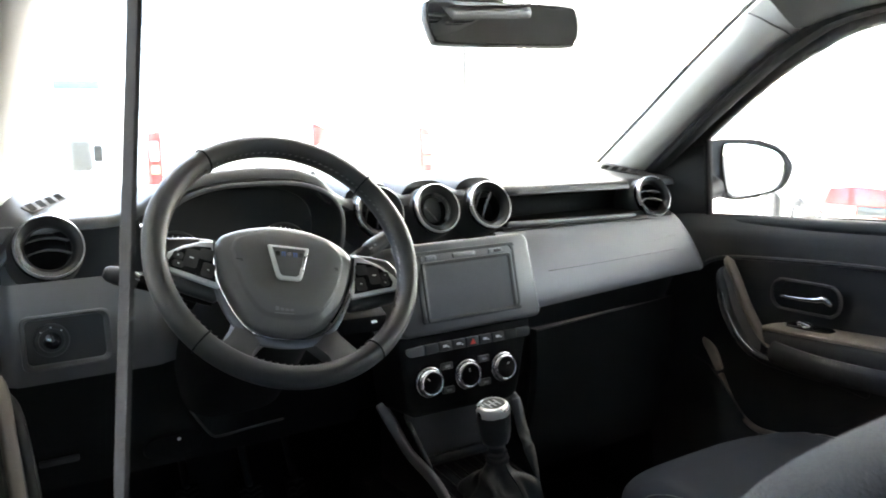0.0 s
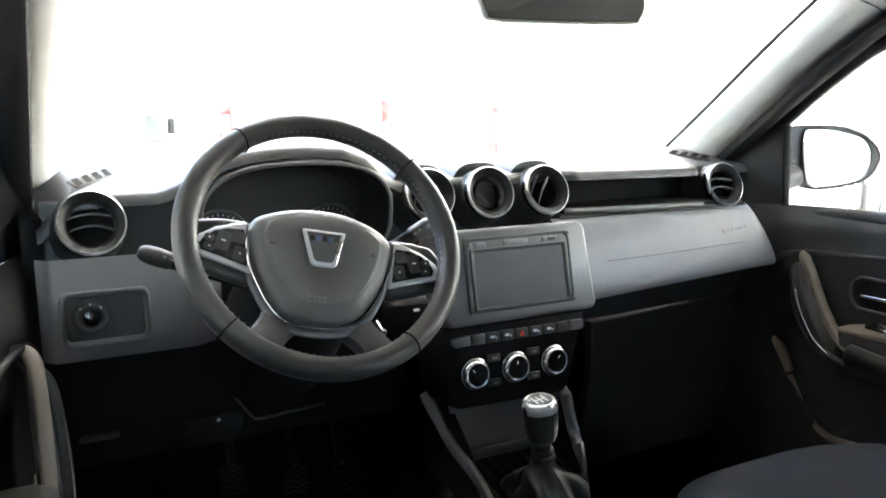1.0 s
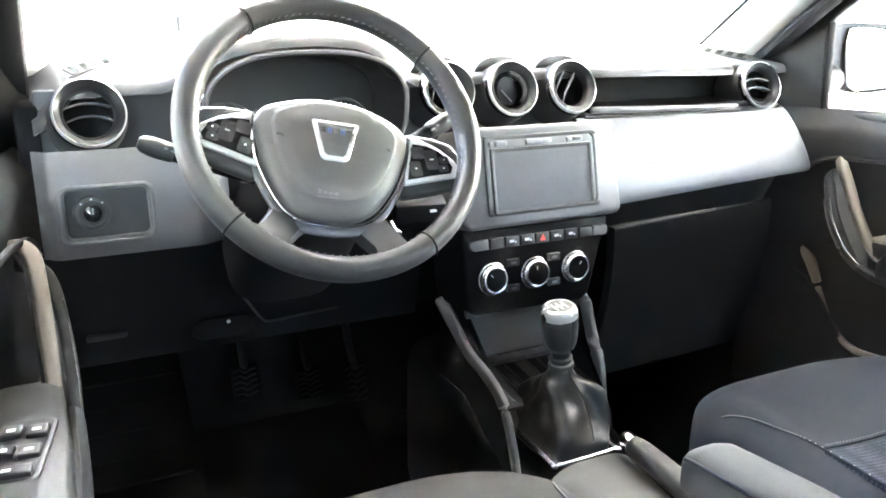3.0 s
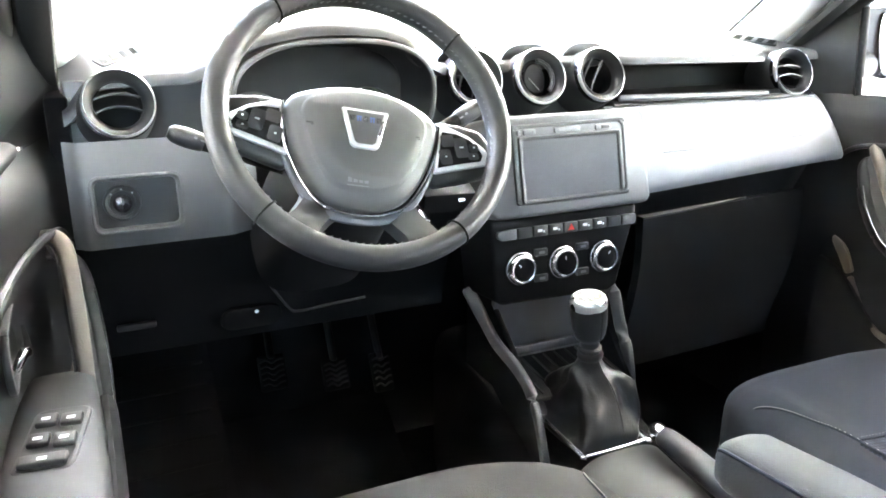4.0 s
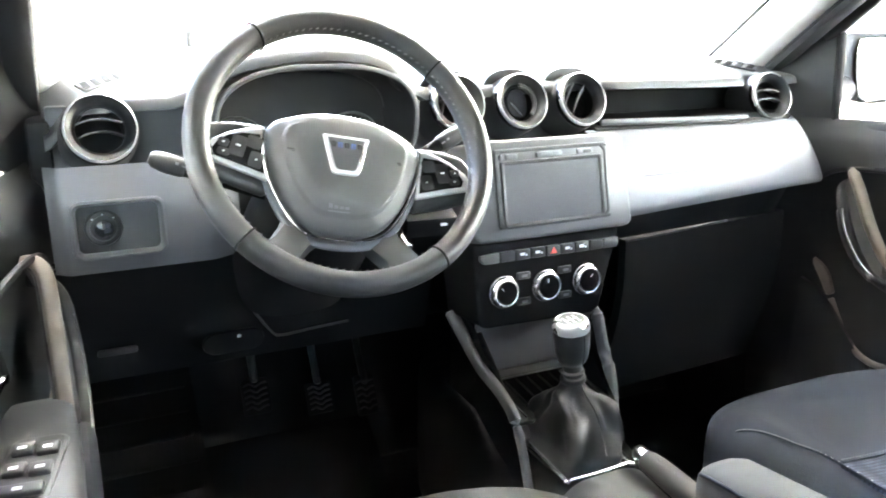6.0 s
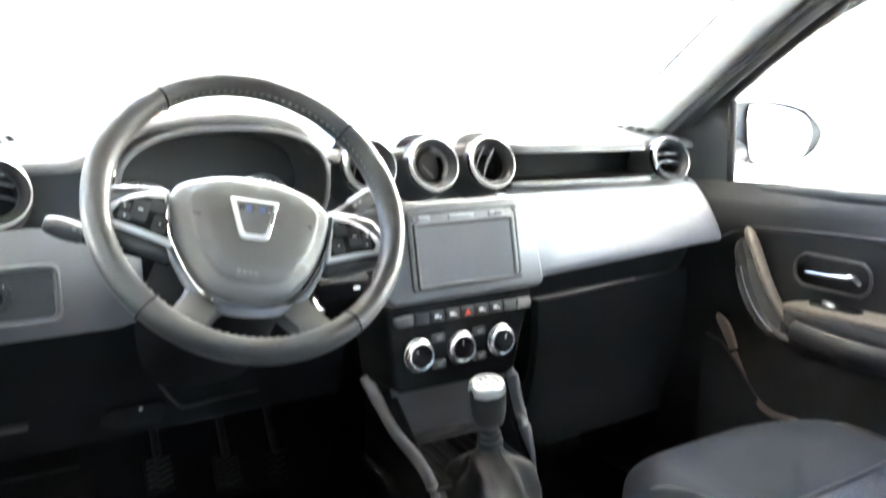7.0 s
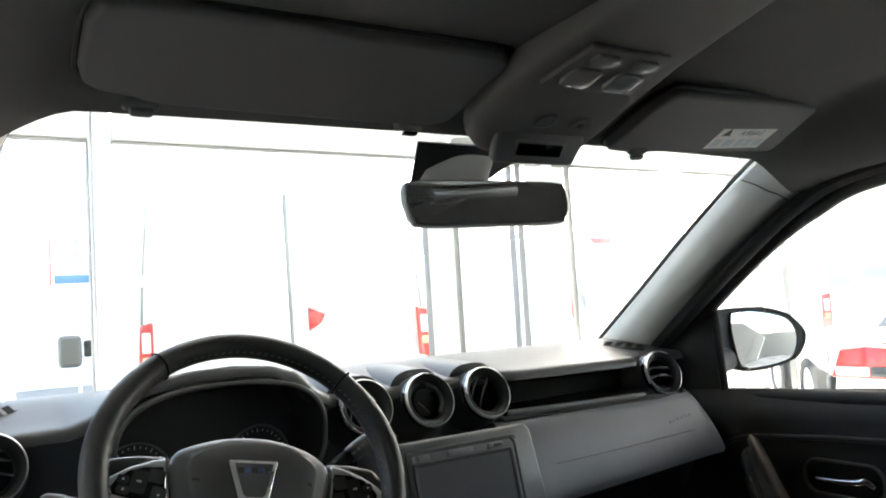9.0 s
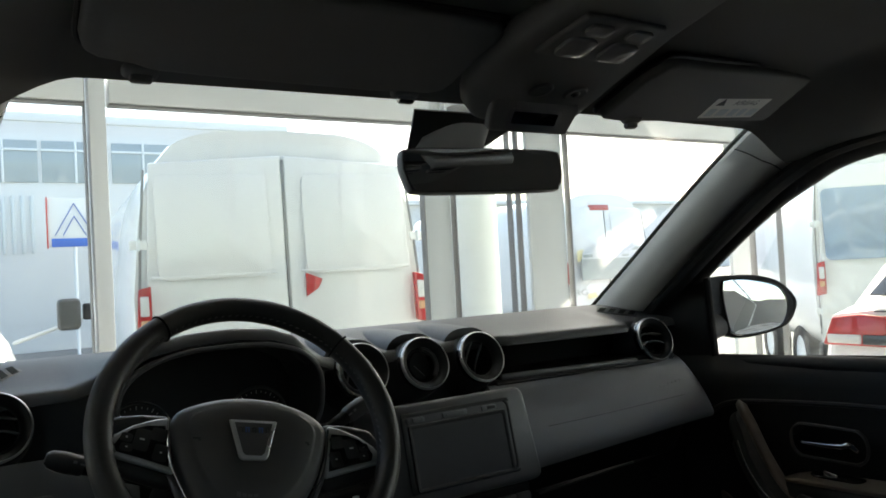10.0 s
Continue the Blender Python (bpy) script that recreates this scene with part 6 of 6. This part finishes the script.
# seat belt hanging from the centre pillar
sb = thing("seat_belt", (-0.70, -0.69, 0.5), "grey seat belt hanging straight down from its guide loop", "seat belt")
part("webbing", loft([[(x - dx, y - dy_, z), (x + dx, y + dy_, z), (x + dx + 0.0012, y + dy_, z), (x - dx + 0.0012, y - dy_, z)] for x, y, z, dx, dy_ in
                      ((-0.755, -0.735, 1.47, 0.004, 0.022), (-0.715, -0.735, 1.445, 0.003, 0.022), (-0.7000, -0.735, 1.41, 0.002, 0.016), (-0.7035, -0.735, 1.325, 0.0018, 0.016), (-0.708, -0.735, 1.28, 0.0018, 0.016), (-0.7165, -0.735, 1.194, 0.0018, 0.016), (-0.737, -0.735, 0.9, 0.002, 0.016), (-0.755, -0.73, 0.5, 0.002, 0.016))]), WEBBING, sb, smooth=0)
part("guide_loop", sweep([(-0.765, -0.73, 1.47), (-0.75, -0.70, 1.475), (-0.765, -0.665, 1.47)], 0.012, 0.008, steps=10), BLACK, sb)

# ---- footwell ----
pd = thing("pedals", (-0.27, 0.62, 0.50), "three dark rubber-faced pedals in the footwell", "pedals")
for x, z, w, h in ((-0.382, 0.545, 0.055, 0.072), (-0.252, 0.515, 0.055, 0.066), (-0.150, 0.50, 0.045, 0.085)):
    Mp = at(x, 0.60, z, 62, 0, 0)
    p_ = part("pedal", rbox((w, h, 0.014), Mp, 0.006, 3), RUBBER, pd)
    for k in range(5):
        part("tread", sweep([Mp @ Vector((lerp(-0.4, 0.4, q / 4) * w, h * (-0.32 + 0.16 * k) + 0.004 * math.sin(q * 2.2), 0.008)) for q in range(5)], 0.0022, steps=10, n=6), PLASTIC, p_)
    part("arm", sweep([(x, 0.61, z + 0.03), (x + 0.005, 0.68, z + 0.12), (x + 0.005, 0.72, 0.80)], 0.008, 0.011, steps=10, n=10), BLACK, pd)
mt = thing("floor_mat", (-0.40, 0.25, FLOOR_Z), "black ribbed floor mat on the driver's side", "floor mat")
part("mat", sheet(lambda u, v: (lerp(-0.70, -0.14, u), lerp(-0.10, 0.66, v), FLOOR_Z + 0.014 + 0.10 * smooth01((v - 0.75) / 0.25)), 10, 16, 0.01), CARPET, mt)
fr = thing("foot_rest", (-0.62, 0.5, FLOOR_Z), "dark grained foot rest beside the clutch pedal", "foot rest")
part("pad", sheet(lambda u, v: (lerp(-0.70, -0.50, u), lerp(0.30, 0.66, v), FLOOR_Z + 0.03 + 0.26 * v), 6, 10, 0.02), RUBBER, fr)
for k in range(7):
    part("rib", rbox((0.17, 0.008, 0.005), at(-0.60, 0.36 + 0.042 * k, FLOOR_Z + 0.080 + 0.0303 * k, 36, 0, 0), 0.002), RUBBER, fr)


# ---- roof fittings ----
def sun_visor(s):
    v = thing("sun_visor", (s * 0.36, -0.08, 1.54), "grey vinyl sun visor folded up against the headliner", "sun visor", "sun visors")
    cx_ = 0.40 if s > 0 else -0.3225
    V = frame3((cx_, -0.0865, 1.553 if s > 0 else 1.550), (-1, 0, -0.085 if s > 0 else 0), (0, 0.097, -0.0475))
    if s > 0:
        o = [(0.254, 0.036), (0.246, 0.047), (0.20, 0.055), (0.0, 0.064), (-0.18, 0.072), (-0.232, 0.068), (-0.246, 0.054), (-0.252, 0.0), (-0.246, -0.030), (-0.230, -0.042), (-0.10, -0.056), (0.10, -0.070), (0.192, -0.078), (0.212, -0.072), (0.236, -0.040)]
    else:
        o = [(0.212, -0.025), (0.226, -0.062), (0.222, -0.075), (0.205, -0.082), (0.0, -0.082), (-0.20, -0.082), (-0.226, -0.076), (-0.237, -0.050), (-0.236, 0.010), (-0.230, 0.030), (-0.215, 0.039), (-0.180, 0.044), (-0.163, 0.051), (-0.10, 0.053), (0.10, 0.054), (0.178, 0.050), (0.196, 0.041), (0.203, 0.026)]
    part("panel", slab([(s * x, y) for x, y in o][::s], 0.019, V @ at(0, 0, -0.016), 0.008, 4), VISOR, v)
    for x in (0.182, -0.20) if s > 0 else (-0.146, 0.172):
        c = part("clip", rbox((0.038, 0.016, 0.014), V @ at(x, 0.054 - 0.028 * max(0, x) * (s > 0), 0.0), 0.006, 3), VISOR, v)
        part("pin", rbox((0.024, 0.011, 0.010), V @ at(x, 0.056, 0.008), 0.004, 2), CHROME if s < 0 and x < 0 else VISOR, c)
    # Black bead behind the outline draws the visor's edge shadow.
    part("edge_gap", sweep([V @ Vector((s * x * 1.004, y * 1.012, -0.0145)) for x, y in spline([*o, o[0]], 80)[:-1]], 0.004, 0.005, up=V.col[2][:3], steps=120, n=8, closed=True), BLACK, v)
    if s > 0:
        lb = part("warning_label", slab([(-0.072, -0.025), (0.072, -0.025), (0.072, 0.025), (-0.072, 0.025)], 0.0006, V @ at(-0.042, 0.027, 0.0032, 0, 0, 178.5), 0), LABEL, v, "white airbag warning label with black print")
        L2 = V @ at(-0.042, 0.027, 0.0040, 0, 0, 178.5)
        part("signs", bars(L2, [(-0.055, -0.010, 0.018, 0.018), (-0.025, -0.010, 0.022, 0.016), (0.004, -0.010, 0.016, 0.018), (0.028, -0.010, 0.014, 0.018), (0.055, -0.010, 0.020, 0.018)]), PANELGREY, lb)
        part("triangle", slab([(-0.010, -0.006), (0.010, -0.006), (0, 0.010)], 0.0008, L2 @ at(-0.052, 0.015, 0), 0), GASKET, lb)
        cu = bpy.data.curves.new("word", "FONT")
        cu.body, cu.size, cu.align_x, cu.align_y = "AIRBAG", 0.018, "CENTER", "CENTER"
        to = new("word", cu)
        bpy.context.view_layer.update()
        me = bpy.data.meshes.new_from_object(to.evaluated_get(bpy.context.evaluated_depsgraph_get()))
        bpy.data.objects.remove(to)
        b = bmesh.new()
        b.from_mesh(me)
        bpy.data.meshes.remove(me)
        b.transform(L2 @ at(0.012, 0.015, 0.0005))
        part("word", b, GASKET, lb, smooth=0)
    return v


sun_visor(-1), sun_visor(1)

oc = thing("overhead_console", (0.022, -0.12, 1.58), "grey moulded roof console with reading lamps", "roof console")
OX = 0.022
part("housing", loft([oval((OX, y, z), (1, 0, 0), (0, 0, 1), hw, hh, 3.6, 32) for y, z, hw, hh in ((-0.42, 1.628, 0.08, 0.012), (-0.34, 1.618, 0.088, 0.020), (-0.22, 1.600, 0.104, 0.026), (-0.12, 1.578, 0.118, 0.032), (-0.06, 1.560, 0.120, 0.036), (-0.030, 1.543, 0.108, 0.036), (-0.012, 1.532, 0.085, 0.028))]), VISOR, oc, smooth=70)
OM = frame3((OX - 0.018, -0.208, 1.5700), (-1, 0, 0), (0, 0.95, -0.24))
lp = part("lamp_plate", slab([(-0.064, -0.045), (0.064, -0.045), (0.076, 0.042), (-0.076, 0.042)], 0.008, OM @ at(0, 0, -0.001), 0.004, 3), VISOR, oc)
for s in (-1, 1):
    part("reading_lens", slab(roundrect(0.048, 0.040, 0.012), 0.006, OM @ at(s * 0.034, 0.014, 0.006), 0.003), LENS, lp, "frosted reading lamp lens")
    part("lamp_switch", slab(roundrect(0.036, 0.020, 0.006), 0.006, OM @ at(s * 0.032, -0.026, 0.006), 0.002), LENS, lp)
O2 = frame3((OX + 0.010, -0.092, 1.5325), (-1, 0, 0), (0, 0.95, -0.31))
part("microphone_hole", rev([(0, 0.001), (0.004, 0.002), (0.008, 0.001), (0.012, 0.002), (0.016, 0.0015), (0.018, 0.0)], O2 @ at(0.030, 0, 0), 24), GREY, oc)
part("round_sensor", rev([(0, 0.004), (0.006, 0.004), (0.007, 0.002), (0.015, 0.003), (0.018, 0.0)], O2 @ at(-0.030, 0, 0), 24), VISOR, oc)
part("sensor_pin", rev([(0, 0.006), (0.004, 0.0055), (0.005, 0.004)], O2 @ at(-0.030, 0, 0), 16), GREY, oc)
O3 = frame3((OX + 0.004, -0.036, 1.512), (-1, 0, 0), (0, 0.60, -0.80))
bx = part("warning_lamp_box", slab([(-0.070, 0.024), (-0.078, -0.018), (-0.070, -0.026), (0.070, -0.026), (0.078, -0.018), (0.070, 0.024)], 0.016, O3 @ at(0, 0, -0.004), 0.0075, 4), VISOR, oc)
part("window_rim", slab(roundrect(0.092, 0.027, 0.006), 0.003, O3 @ at(0, 0, 0.0105), 0.001), LENS, bx)
part("dark_window", slab(roundrect(0.078, 0.018, 0.002), 0.002, O3 @ at(0, 0, 0.0125), 0.0005), GLOSS, bx)

rv = thing("rear_view_mirror", (0.022, 0.075, 1.50), "grey-black inside mirror on a grey stalk", "mirror")
RM = frame3((0.012, 0.058, 1.446), (1, -0.13, 0), (0, 0.14, 1))
mo = spline([(-0.135, 0.0), (-0.134, 0.022), (-0.122, 0.031), (-0.05, 0.033), (0.05, 0.033), (0.122, 0.031), (0.135, 0.022), (0.136, -0.008), (0.128, -0.026), (0.112, -0.032), (0, -0.034), (-0.108, -0.034), (-0.126, -0.026), (-0.135, 0.0)], 61)[:-1]
part("shell", loft([[RM @ Vector((x * sc, y * sc, -k)) for x, y in mo] for k, sc in ((-0.004, 0.985), (0.0, 1.0), (0.012, 1.0), (0.028, 0.9), (0.042, 0.6))]), GREY, rv)
part("mirror_glass", slab([(x * 0.965, y * 0.93) for x, y in mo], 0.001, RM @ at(0, 0, 0.0042), 0), MIRROR, rv, "reflecting mirror glass", smooth=0)
part("stalk", loft([oval((x, y, z), (1, 0, 0), (0, 0.5, 0.86), hw, hh, 2.8, 24) for x, y, z, hw, hh in ((-0.028, 0.088, 1.462, 0.062, 0.012), (-0.027, 0.088, 1.476, 0.060, 0.016), (-0.020, 0.085, 1.495, 0.052, 0.020), (-0.012, 0.075, 1.515, 0.046, 0.020), (-0.008, 0.06, 1.53, 0.040, 0.016))]), TRIM, rv, "pale grey sensor cover")
gh = thing("grab_handle", (0.64, -0.35, 1.56), "grey folding grab handle above the passenger door", "grab handle")
part("bar", sweep([(0.655, -0.22, 1.535), (0.630, -0.25, 1.530), (0.625, -0.35, 1.53), (0.630, -0.45, 1.530), (0.655, -0.48, 1.535)], 0.010, 0.008, steps=24, n=12), VISOR, gh)
